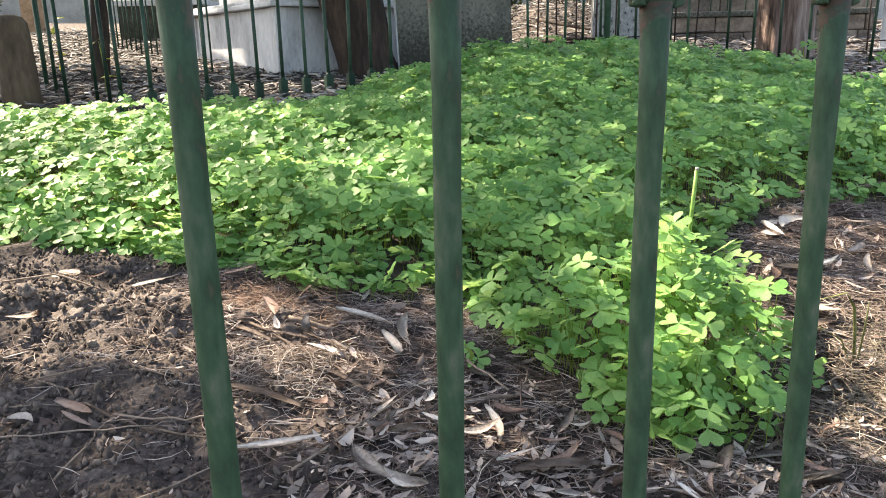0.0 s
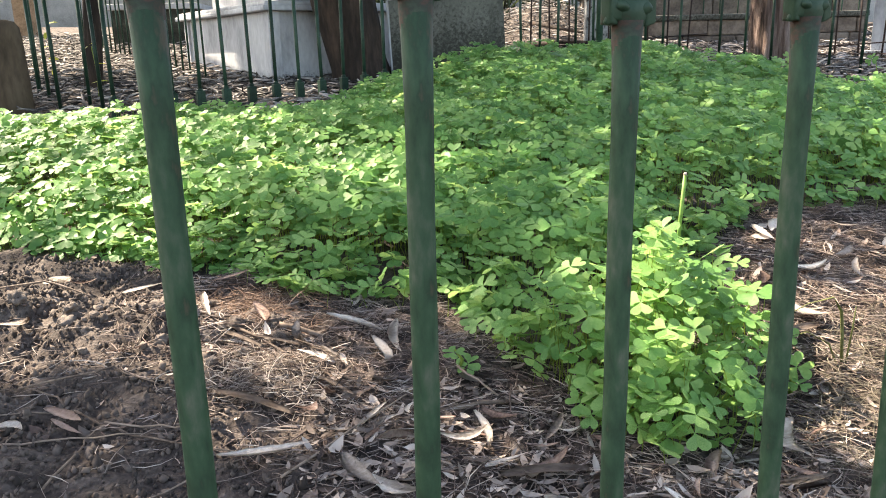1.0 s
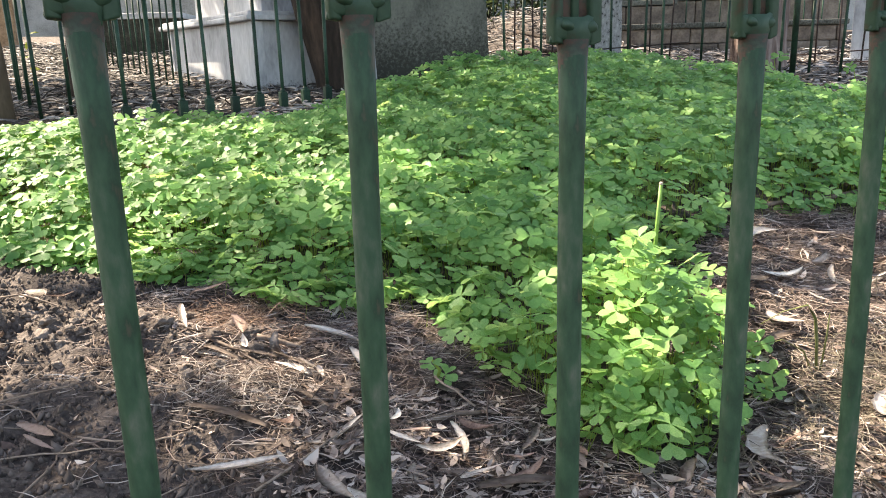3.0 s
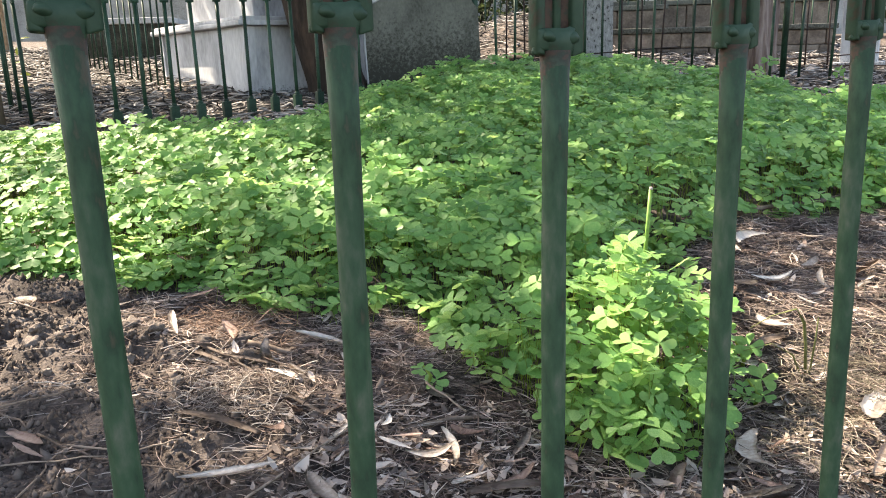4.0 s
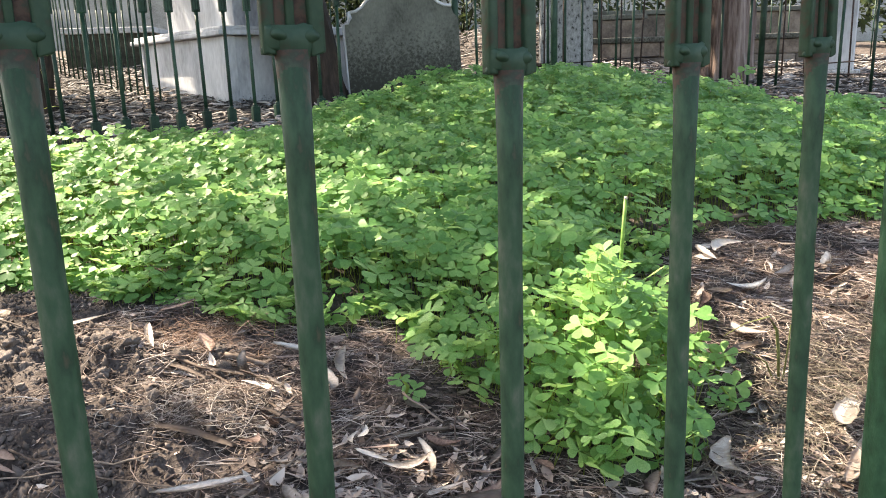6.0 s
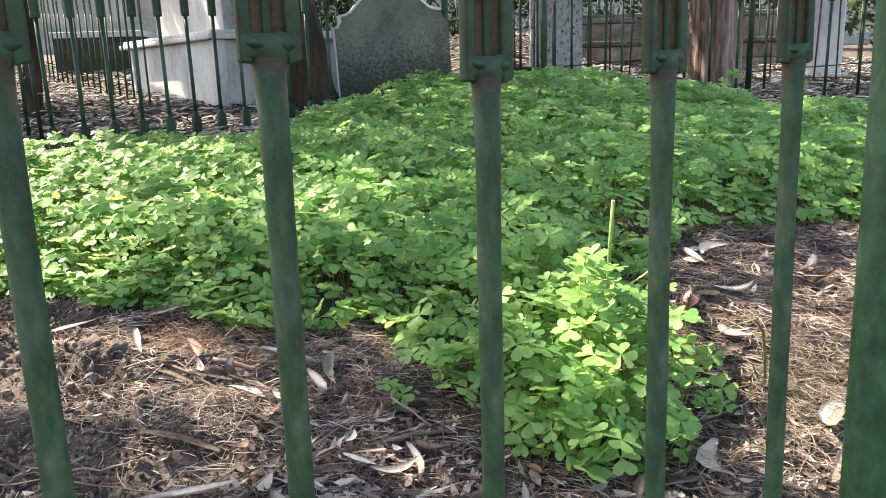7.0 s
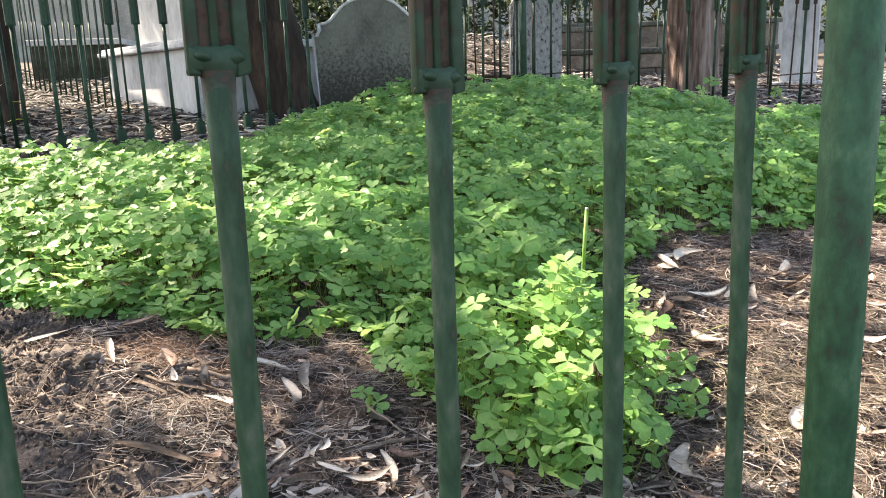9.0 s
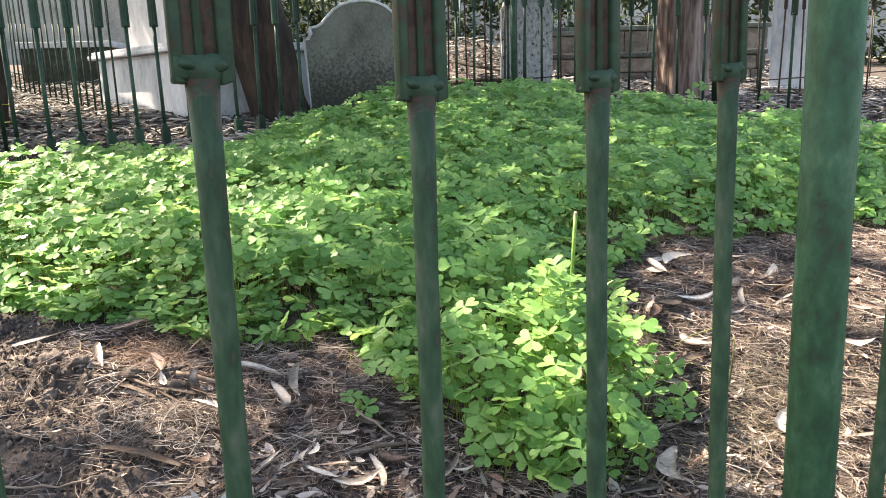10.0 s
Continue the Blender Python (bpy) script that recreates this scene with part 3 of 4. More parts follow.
FAR_LBL = "dark green iron railing standing in clover and litter"
railing("grave_railing", FAR_LBL, line((-2.173, 4.442), (-0.7, 5.66), 0.1704), 0.0122, 0.74, 1.15, 0.13, False, M_FARIRON, M_FARIRON,
        rails=[([(-2.2, 4.42, 1.15 + float(base_z(-2.2, 4.42))), (-0.75, 5.62, 1.15 + float(base_z(-0.75, 5.62)))], 0.02)],
        posts=[([(0.13, 6.28, 0.3), (0.12, 6.28, 1.9)], 0.028)], yaw=39)
railing("grave_railing", FAR_LBL, [(-2.33, 4.62), (-2.6, 5.0), (-2.66, 4.74), (-2.9, 5.06), (-3.1, 5.3), (-3.35, 5.75)], 0.0122, 0.74, 1.15, 0.0, False, M_FARIRON, M_FARIRON,
        rails=[([(-2.3, 4.6, 1.15 + float(base_z(-2.3, 4.6))), (-3.4, 5.8, 1.15 + float(base_z(-3.4, 5.8)))], 0.02)], yaw=128)
railing("grave_railing", "thin dark green iron railing beside a marble tomb", line((-2.25, 6.25), (-4.9, 9.6), 0.185), 0.0085, 0.74, 1.15, 0.0, False, M_FARIRON, M_FARIRON,
        rails=[([(-2.25, 6.25, 1.15 + float(base_z(-2.25, 6.25))), (-4.9, 9.6, 1.15 + float(base_z(-4.9, 9.6)))], 0.02)], yaw=128)
railing("grave_railing", FAR_LBL, line((0.3, 6.35), (1.75, 6.65), 0.15), 0.0112, 0.74, 1.15, 0.0, False, M_FARIRON, M_FARIRON,
        rails=[([(0.3, 6.35, 1.15 + float(base_z(0.3, 6.35))), (1.75, 6.65, 1.15 + float(base_z(1.75, 6.65)))], 0.02)],
        posts=[([(0.93, 6.42, 0.4), (0.93, 6.42, 1.9)], 0.028)], yaw=12)
railing("rusty_railing", "thin rust-brown iron railing before a marble slab", line((0.42, 7.02), (1.9, 6.98), 0.17), 0.0075, 0.8, 1.15, 0.0, False, M_RUSTFAR, M_RUSTFAR,
        rails=[([(0.35, 7.02, 0.78), (1.95, 6.98, 0.86)], 0.011)], yaw=0)
railing("rusty_railing", "thin rust-brown iron railing before a white pillar", line((3.2, 7.3), (4.6, 6.9), 0.19), 0.008, 0.8, 1.15, 0.0, False, M_RUSTFAR, M_RUSTFAR,
        rails=[([(3.0, 7.3, 0.66), (4.7, 6.9, 0.62)], 0.012), ([(3.0, 7.28, 0.72), (4.7, 6.9, 0.8)], 0.012)], yaw=-15)
railing("grave_railing", FAR_LBL, line((2.05, 6.95), (3.6, 5.3), 0.235), 0.0118, 0.74, 1.15, 0.0, False, M_FARIRON, M_FARIRON,
        rails=[([(2.05, 6.95, 1.15 + float(base_z(2.05, 6.95))), (3.6, 5.3, 1.15 + float(base_z(3.6, 5.3)))], 0.02)],
        posts=[([(2.57, 6.28, 0.4), (2.57, 6.28, 1.9)], 0.024)], yaw=-47)
railing("grave_railing", "far green iron railing among the graves", line((-1.6, 10.5), (6.0, 9.6), 0.2), 0.0085, 0.8, 1.2, 0.0, False, M_FARIRON, M_FARIRON,
        rails=[([(-1.6, 10.5, 1.2 + float(base_z(-1.6, 10.5))), (6, 9.6, 1.2 + float(base_z(6, 9.6)))], 0.02)], yaw=-7)


# ---- tombs ----
def box_tomb(name, label, x, y, rz, w, d, h, tier=True):
    """A chest tomb: corner at (x, y), w along its own x, d along its own y."""
    t = empty(name, x, y, float(base_z(x, y)) - 0.05, rz)
    tagged(t, label, "tomb")
    part("body", box(bmesh.new(), 0.05, w - 0.05, 0.05, d - 0.05, 0, h - 0.06, 0.008), M_MARBLE, t)
    for cx_ in (0.03, w - 0.13):
        for cy_ in (0.03, d - 0.13):
            part("corner_pilaster", box(bmesh.new(), cx_, cx_ + 0.1, cy_, cy_ + 0.1, 0, h - 0.06, 0.006), M_MARBLE, t)
    bm = box(bmesh.new(), -0.03, w + 0.03, -0.03, d + 0.03, h - 0.058, h - 0.02, 0.01)
    box(bm, 0.0, w, 0.0, d, h - 0.022, h + 0.012, 0.012)
    part("cover_slab", bm, M_MARBLE, t)
    if tier:
        part("upper_tier", box(bmesh.new(), 0.22, 0.8, 0.22, d - 0.3, h + 0.01, h + 0.5, 0.012), M_MARBLE, t)
    return t


box_tomb("marble_tomb", "white marble chest tomb with stained sides and cover slab", -1.66, 6.02, 40, 1.9, 1.9, 0.67)

hs = empty("headstone", -0.275, 6.25, float(base_z(-0.36, 6.25)) - 0.05)
hs.matrix_world = pose(-0.275, 6.25, float(base_z(-0.36, 6.25)) - 0.05, 0, -2.5, 4)
tagged(hs, "grey weathered headstone with curved top and mossy foot", "headstone")
half = [(0.0, 0.915), (0.07, 0.91), (0.14, 0.893), (0.2, 0.86), (0.255, 0.81), (0.3, 0.765), (0.345, 0.74), (0.40, 0.735), (0.405, 0.70), (0.42, 0.665), (0.445, 0.645), (0.45, 0.62), (0.45, 0.0)]
ring = [(-x, z) for x, z in half[::-1]] + half[1:]


def slab_of(ring, y0, y1, bevel):
    bm = bmesh.new()
    f = bm.faces.new([bm.verts.new((x, y0, z)) for x, z in ring])
    e = bmesh.ops.extrude_face_region(bm, geom=[f])["geom"]
    bmesh.ops.translate(bm, vec=(0, y1 - y0, 0), verts=[v for v in e if isinstance(v, bmesh.types.BMVert)])
    bmesh.ops.recalc_face_normals(bm, faces=bm.faces)
    bmesh.ops.bevel(bm, geom=list(bm.edges), offset=bevel, segments=2, affect="EDGES")
    return bm


part("slab", slab_of(ring, -0.05, 0.05, 0.006), M_GREY, hs)
# moulded rim that follows the curved top
for s in (-1, 1):
    bm = tube(bmesh.new(), [(s * x, -0.052, z - 0.004) for x, z in half[:8]], 0.012, 8)
    part("moulded_rim", bm, M_MARBLE, hs)
    if s > 0:
        continue
    bm = tube(bmesh.new(), [(s * 0.40, -0.055, 0.735), (s * 0.395, -0.055, 0.69), (s * 0.415, -0.055, 0.655), (s * 0.448, -0.055, 0.64), (s * 0.452, -0.05, 0.3), (s * 0.452, -0.05, 0.0)], [0.014, 0.018, 0.016, 0.012, 0.008, 0.008], 8)
    part("scroll", bm, M_MARBLE, hs)

ws = empty("marble_slab", 1.155, 7.2, float(base_z(1.155, 7.2)) - 0.05, 3)
tagged(ws, "upright white marble slab speckled with black lichen", "headstone")
part("slab", slab_of([(-0.24, 0), (-0.23, 0.78), (-0.2, 0.86), (-0.12, 0.9), (0.0, 0.93), (0.14, 0.91), (0.21, 0.86), (0.235, 0.75), (0.24, 0)], -0.06, 0.06, 0.01), M_SPECK, ws)

pl = empty("marble_pillar", 3.85, 7.6, float(base_z(3.85, 7.6)) - 0.05, -30)
tagged(pl, "square white marble grave pillar on a plinth", "grave pillar")
part("shaft", box(bmesh.new(), -0.16, 0.16, -0.16, 0.16, 0.1, 1.6, 0.01), M_MARBLE, pl)
part("plinth", box(bmesh.new(), -0.22, 0.22, -0.22, 0.22, 0, 0.12, 0.012), M_MARBLE, pl)

rs = empty("stone_stump", -2.88, 4.62, float(base_z(-2.88, 4.62)) - 0.05, 8)
tagged(rs, "short brown rounded marker post standing in clover", "grave marker")
bm = tube(bmesh.new(), [(0, 0, 0), (0.004, 0, 0.25), (0, 0, 0.48), (0, 0, 0.565), (0, 0, 0.6), (0, 0, 0.612)], [0.118, 0.112, 0.108, 0.1, 0.075, 0.03], 18, flat=0.6)
part("post", bm, M_OLDWOOD, rs)

tm = empty("tan_marker", -6.4, 11.0, float(base_z(-6.4, 11.0)) - 0.05, 10)
tagged(tm, "square tan stone grave marker behind the railing", "grave marker")
part("block", box(bmesh.new(), -0.12, 0.12, -0.12, 0.12, 0, 0.95, 0.015), M_TAN, tm)
part("cap", box(bmesh.new(), -0.14, 0.14, -0.14, 0.14, 0.95, 1.02, 0.015), M_TAN, tm)

for x, y, rz, w, h, lbl in ((3.0, 9.0, 4, 2.6, 0.34, "low brown stone kerb of a sunken grave"), (3.2, 10.2, 2, 3.4, 0.62, "brown stone grave wall with a worn coping"), (1.9, 9.8, -3, 1.3, 0.5, "low brown stone grave wall")):
    w_ = empty("grave_wall", x, y, float(base_z(x, y)) - 0.05, rz)
    tagged(w_, lbl, "grave wall")
    for row in range(2):
        hb, a = h / 2, -w / 2
        while a < w / 2 - 0.05:
            b = min(w / 2, a + rng.uniform(0.35, 0.95))
            bm = box(bmesh.new(), a + 0.004, b - 0.004, rng.uniform(-0.03, 0.0), 0.4, hb * row + 0.002, hb * (row + 1) - 0.003, 0.02)
            for v in bm.verts:
                v.co += Vector((0, 0.012, 0.008)) * noise.noise(v.co * 3)
            part("stone_block", bm, M_BROWN, w_)
            a = b
    part("coping", box(bmesh.new(), -w / 2 - 0.04, w / 2 + 0.04, -0.05, 0.44, h, h + 0.06, 0.015), M_GREY, w_)

db = empty("dark_tomb", -4.05, 9.6, float(base_z(-4.05, 9.6)) - 0.05, 6)
tagged(db, "dark mossy chest tomb with a pale cover slab", "tomb")
part("body", box(bmesh.new(), -0.45, 0.55, 0, 0.8, 0, 0.5, 0.015), M_MOSSY, db)
part("cover_slab", box(bmesh.new(), -0.5, 0.6, -0.05, 0.85, 0.5, 0.57, 0.012), M_MARBLE, db)


# ---- trees ----
def trunk_mesh(pts, radii, ribs, depth, seed, n=48):
    bm = bmesh.new()
    sub, rad = [], []
    for (p, r), (q, s) in zip(zip(pts, radii), zip(pts[1:], radii[1:])):
        for k in range(10):
            t = k / 10
            sub.append(Vector(p).lerp(Vector(q), t))
            rad.append(r * (1 - t) + s * t)
    sub.append(Vector(pts[-1]))
    rad.append(radii[-1])
    tube(bm, sub, rad, n)
    for v in bm.verts:
        k = min(range(len(sub)), key=lambda i: abs(sub[i].z - v.co.z))
        o = v.co - sub[k]
        a = math.atan2(o.y, o.x)
        f = noise.noise(Vector((math.cos(a) * ribs, math.sin(a) * ribs, v.co.z * 1.1 + seed))) + 0.5 * noise.noise(Vector((math.cos(a) * ribs * 2.3, math.sin(a) * ribs * 2.3, v.co.z * 3 + seed)))
        v.co += o * f * depth
    return bm


def tree(name, label, x, y, pts, radii, m_bark, ribs, depth, seed, limbs=()):
    t = empty(name, x, y, float(base_z(x, y)) - 0.08)
    tagged(t, label, "tree")
    part("trunk", trunk_mesh(pts, radii, ribs, depth, seed), m_bark, t)
    for p in limbs:
        part("limb", tube(bmesh.new(), p, [0.07, 0.05, 0.03], 8), m_bark, t)
    return t


tree_a = tree("dark_tree", "leaning dark brown tree trunk behind the railing", -0.98, 6.2,
     [(0.03, 0, 0), (-0.02, 0, 0.22), (-0.115, 0, 0.7), (-0.23, 0.05, 1.3), (-0.5, 0.4, 3.2), (-1.2, 0.9, 5.2)], [0.25, 0.225, 0.245, 0.22, 0.16, 0.07], M_BARK, 2.2, 0.12, 3.0,
     [[(-0.5, 0.4, 3.2), (-1.6, 0.2, 4.4), (-3.0, 0.0, 5.2)], [(-0.5, 0.4, 3.2), (0.6, 0.8, 4.4), (1.6, 1.0, 5.4)], [(-0.9, 0.7, 4.3), (-1.6, 1.7, 5.3), (-2.4, 2.6, 6.0)]])
tree_b = tree("pink_bark_tree", "thick tree trunk with shaggy pink-grey bark", 2.58, 7.0,
     [(0.0, 0, 0), (-0.02, 0, 0.35), (-0.03, 0, 1.0), (-0.1, 0.2, 3.4), (-0.3, 0.3, 5.4)], [0.235, 0.215, 0.2, 0.17, 0.08], M_BARKP, 4.5, 0.2, 8.0,
     [[(-0.1, 0.2, 3.4), (-1.3, 0.3, 4.6), (-2.6, 0.3, 5.3)], [(-0.1, 0.2, 3.4), (0.9, 0.6, 4.6), (1.9, 0.8, 5.6)], [(-0.2, 0.25, 4.3), (-0.7, 1.3, 5.3), (-1.2, 2.4, 6.0)]])
tree_c = tree("slender_tree", "slender dark trunk rising from leaf litter", -2.885, 5.62,
     [(0.0, 0, 0), (0.06, 0, 0.5), (0.11, 0, 1.1), (-0.2, 0.2, 3.4), (-0.6, 0.3, 5.2)], [0.068, 0.06, 0.056, 0.044, 0.02], M_BARK, 2.0, 0.12, 5.0,
     [[(-0.2, 0.2, 3.4), (-1.3, 0.3, 4.4), (-2.4, 0.5, 5.2)], [(-0.2, 0.2, 3.4), (0.5, -0.8, 4.4), (1.0, -1.8, 5.2)]])

# unseen leaf canopy: clusters of long leaves added as sun shade, with gaps left
# sunlit spots: x, y, z and the half-widths of the gap above each
SPOTS = [(-1.5, 2.75, 0.3, 0.95, 0.72), (-0.5, 2.7, 0.3, 0.5, 0.36), (-2.3, 3.5, 0.35, 0.5, 0.4), (0.26, 1.45, 0.26, 0.1, 0.13), (0.3, 1.6, 0.28, 0.07, 0.06),
         (-1.18, 1.74, 0.15, 0.4, 0.17), (-0.84, 1.66, 0.15, 0.25, 0.13), (-0.58, 1.54, 0.12, 0.11, 0.06), (-0.43, 1.44, 0.12, 0.09, 0.05),
         (0.86, 1.66, 0.1, 0.15, 0.1), (1.3, 1.88, 0.12, 0.28, 0.13), (1.75, 2.4, 0.15, 0.25, 0.15), (0.72, 1.36, 0.08, 0.22, 0.15), (1.02, 1.45, 0.08, 0.25, 0.16), (0.55, 1.62, 0.1, 0.12, 0.11),
         (-1.5, 5.3, 0.5, 0.35, 0.14), (-2.6, 7.0, 0.6, 0.4, 0.4), (-2.6, 7.0, 1.05, 0.35, 0.35), (-3.4, 7.4, 0.7, 1.0, 0.8), (-4.6, 9.0, 0.8, 2.0, 1.6), (-5.5, 12, 0.9, 2.5, 1.6), (0.9, 9.0, 1.1, 1.2, 1.0), (3.2, 11.5, 1.0, 2.2, 1.2), (0.55, 7.8, 0.7, 0.5, 0.4),
         (3.0, 7.6, 0.7, 0.6, 0.3)]
GAPS = [(x + SUN.x / SUN.z * (0.3 - z), y + SUN.y / SUN.z * (0.3 - z), rx, ry) for x, y, z, rx, ry in SPOTS]


def lit(x, y):
    v = np.zeros(x.shape)
    for a, b, rx, ry in GAPS:
        v = np.maximum(v, 1.25 - np.hypot((x - a) / (rx + 0.06), (y - b) / (ry + 0.06)))
    return v


crng = np.random.RandomState(11)
n = 150000
px, py = crng.uniform(-10, 10, n), crng.uniform(-8, 17, n)
hgt = crng.uniform(3.6, 6.4, n)
wob = 0.16 * vnoise(px, py, 5, 41) + 0.12 * vnoise(px, py, 11, 42)
rad = np.hypot((px - 0.2) / 5.2, (py - 4.6) / 7.0) + 0.28 * vnoise(px, py, 0.45, 43) + 0.12 * vnoise(px, py, 1.3, 44)
go = (lit(px, py) + wob < 0.28) & (crng.uniform(0, 1, n) < 1 - sstep(rad, 0.85, 1.5)) & ((rad < 0.95) | (vnoise(px, py, 1.1, 45) > -0.1))
go |= (crng.uniform(0, 1, n) < 0.2) & (np.hypot((px + 1.3) / 1.6, (py - 2.75) / 0.8) < 1)
hgt, px, py = hgt[go], px[go], py[go]
# this canopy stops a little behind the railing, to let more sky light in
edge_keep = py > -1.3 + 0.5 * vnoise(px, py, 0.8, 46)
hgt, px, py = hgt[edge_keep], px[edge_keep], py[edge_keep]
# dense extra leaves, unseen, that block the sun from the near railing
bx, by, bh = crng.uniform(-1.0, 1.9, 2600), crng.uniform(-0.7, 0.95, 2600), crng.uniform(3.6, 5.0, 2600)
px, py, hgt = np.concatenate([px, bx]), np.concatenate([py, by]), np.concatenate([hgt, bh])
C = np.stack([px + SUN.x / SUN.z * hgt, py + SUN.y / SUN.z * hgt, hgt + 0.3], 1)
blade = np.array([(-1, 0, 0), (-0.3, 0.3, 0.05), (-0.3, -0.3, 0.05), (0.4, 0.26, 0), (0.4, -0.26, 0), (1, 0, -0.1)], float)
blade_f = np.array([(0, 2, 1), (1, 2, 3), (2, 4, 3), (3, 4, 5)])
which = np.argmin(np.stack([np.hypot(C[:, 0] - a, C[:, 1] - b) for a, b in ((-1.5, 6.6), (2.3, 7.2), (-3.2, 5.9))]), 0)
for k, t in enumerate((tree_a, tree_b, tree_c)):
    sel = which == k
    if sel.sum():
        v, f = spread(C[sel], crng.uniform(0.06, 0.14, sel.sum()), 0.5, crng, blade, blade_f)
        ob = arrays("crown", v, f, M_CROWN, t)
        ob.matrix_parent_inverse = pose(*t.location).inverted()
        tagged(ob, "unseen long narrow leaves placed to shade the graves", kind="stuff")


# ---- shrubs and distance ----
def shrub(name, label, x, y, w, d, h, count, m, seed, size=(0.04, 0.09)):
    r = np.random.RandomState(seed)
    q = r.normal(0, 1, (count, 3))
    q /= np.linalg.norm(q, axis=1)[:, None]
    q *= (r.uniform(0.35, 1.0, count) ** 0.5)[:, None]
    P = np.stack([x + q[:, 0] * w, y + q[:, 1] * d, float(base_z(x, y)) + h * 0.5 + q[:, 2] * h * 0.55], 1)
    P[:, 2] += 0.15 * h * vnoise(P[:, 0], P[:, 1], 2, seed)
    v, f = spread(P, r.uniform(*size, count), 0.8, r, blade, blade_f)
    t = empty(name, x, y, float(base_z(x, y)))
    tagged(t, label, "shrub")
    ob = arrays("foliage", v, f, m, t)
    ob.matrix_parent_inverse = pose(x, y, float(base_z(x, y))).inverted()
    tagged(ob, kind="stuff")
    for k in range(4):
        b = part("stem", tube(bmesh.new(), [(0, 0, -0.05), (r.uniform(-.2, .2) * w, 0, h * 0.4), (r.uniform(-.5, .5) * w, r.uniform(-.3, .3) * d, h * 0.8)], [0.02, 0.014, 0.006], 6), M_BARK, t)


for k, (x, y, w, d, h) in enumerate(((-11, 15, 1.8, 1.2, 1.6), (-2.6, 15.8, 2.0, 1.0, 1.3), (0.5, 15.5, 2.2, 1.0, 1.8), (4.5, 14, 2.4, 1.0, 2.0), (8.5, 12.5, 2.2, 1.2, 2.2), (-12, 15, 3, 1.2, 2.6), (12, 14, 3, 1.4, 2.6))):
    shrub("shrub", "dense dark green shrub behind the graves", x, y, w, d, h, 2600, M_DARK, 60 + k, (0.06, 0.14))


# added backdrop: closes off the sky, its paleness stands in for sunlit distance
wall = empty("backdrop_wall", 0, 18, float(base_z(0, 18)) - 0.2)
tagged(wall, "plain pale backdrop wall added behind the graves", "wall", kind="structure")
part("masonry", box(bmesh.new(), -45, 45, 0, 0.4, 0, 3.0, 0.02), M_BACKDROP, wall)
part("coping", box(bmesh.new(), -45, 45, -0.06, 0.46, 3.0, 3.12, 0.02), M_GREY, wall)


# ---- litter ----
def strips(P, L, W, rng, curl=0.5, tilt=0.12, seg=4):
    """Thin bent three-sided stalks lying at P."""
    n = len(P)
    a = rng.uniform(0, 2 * math.pi, n)
    bend = rng.normal(0, curl, n)
    pitch = rng.normal(0, tilt, n)
    out = np.zeros((n, seg + 1, 3, 3))
    for s in range(seg + 1):
        u = s / seg - 0.5
        ang = a + bend * u
        cx_ = P[:, 0] + L * u * np.cos(ang)
        cy_ = P[:, 1] + L * u * np.sin(ang)
        cz_ = P[:, 2] + L * u * pitch + L * 0.08 * (0.25 - u * u)
        w = W * (1.0 if 0 < s < seg else 0.45)
        nx_, ny_ = -np.sin(ang), np.cos(ang)
        out[:, s, 0] = np.stack([cx_ + nx_ * w, cy_ + ny_ * w, cz_], 1)
        out[:, s, 1] = np.stack([cx_ - nx_ * w, cy_ - ny_ * w, cz_], 1)
        out[:, s, 2] = np.stack([cx_, cy_, cz_ + w * 1.2], 1)
    f = []
    for s in range(seg):
        for k in range(3):
            k2, b = (k + 1) % 3, s * 3
            f += [(b + k, b + k2, b + 3 + k2), (b + k, b + 3 + k2, b + 3 + k)]
    f = np.array(f)
    return out.reshape(-1, 3), (f[None] + (np.arange(n) * (seg + 1) * 3)[:, None, None]).reshape(-1, 3)


lr = np.random.RandomState(23)
n = 84000
x, y = lr.uniform(-1.9, 2.2, n), lr.uniform(0.75, 3.0, n)
dens = 0.1 + 0.9 * sstep(x + 0.55 * (y - 1.35), -0.75, -0.35) + 0.3 * vnoise(x, y, 5, 51) + 0.5 * np.exp(-((y - 1.5 + 0.1 * x) / 0.12) ** 2) * (x > -0.9)
dens -= 0.5 * sstep(y, 1.9, 2.4) * (x < 0.3)
ok = (lr.uniform(0, 1, n) < dens * 0.8) & (bed_depth(x, y) < 0.1)
x, y = x[ok], y[ok]
P = np.stack([x, y, gz(x, y) + lr.uniform(0.0, 0.012, len(x))], 1)
v, f = strips(P, lr.uniform(0.025, 0.12, len(x)), lr.uniform(0.0004, 0.00105, len(x)) * np.where(lr.uniform(0, 1, len(x)) < 0.08, 2.0, 1.0), lr, 0.45, 0.12, 3)
tagged(arrays("needle_litter", v, f, M_NEEDLE), "tan dry needles and grass scattered on soil", "plant litter", kind="stuff")

n = 26000
x, y = lr.uniform(-6.5, 5.5, n), lr.uniform(4.4, 11.5, n)
ok = bed_depth(x, y) < -0.02
x, y = x[ok], y[ok]
P = np.stack([x, y, gz(x, y) + lr.uniform(0.0, 0.06, len(x))], 1)
v, f = strips(P, lr.uniform(0.05, 0.24, len(x)), lr.uniform(0.002, 0.011, len(x)), lr, 0.9, 0.2)
tagged(arrays("bark_litter", v, f, M_FARLITTER), "grey and tan fallen bark strips and leaves between graves", "plant litter", kind="stuff")


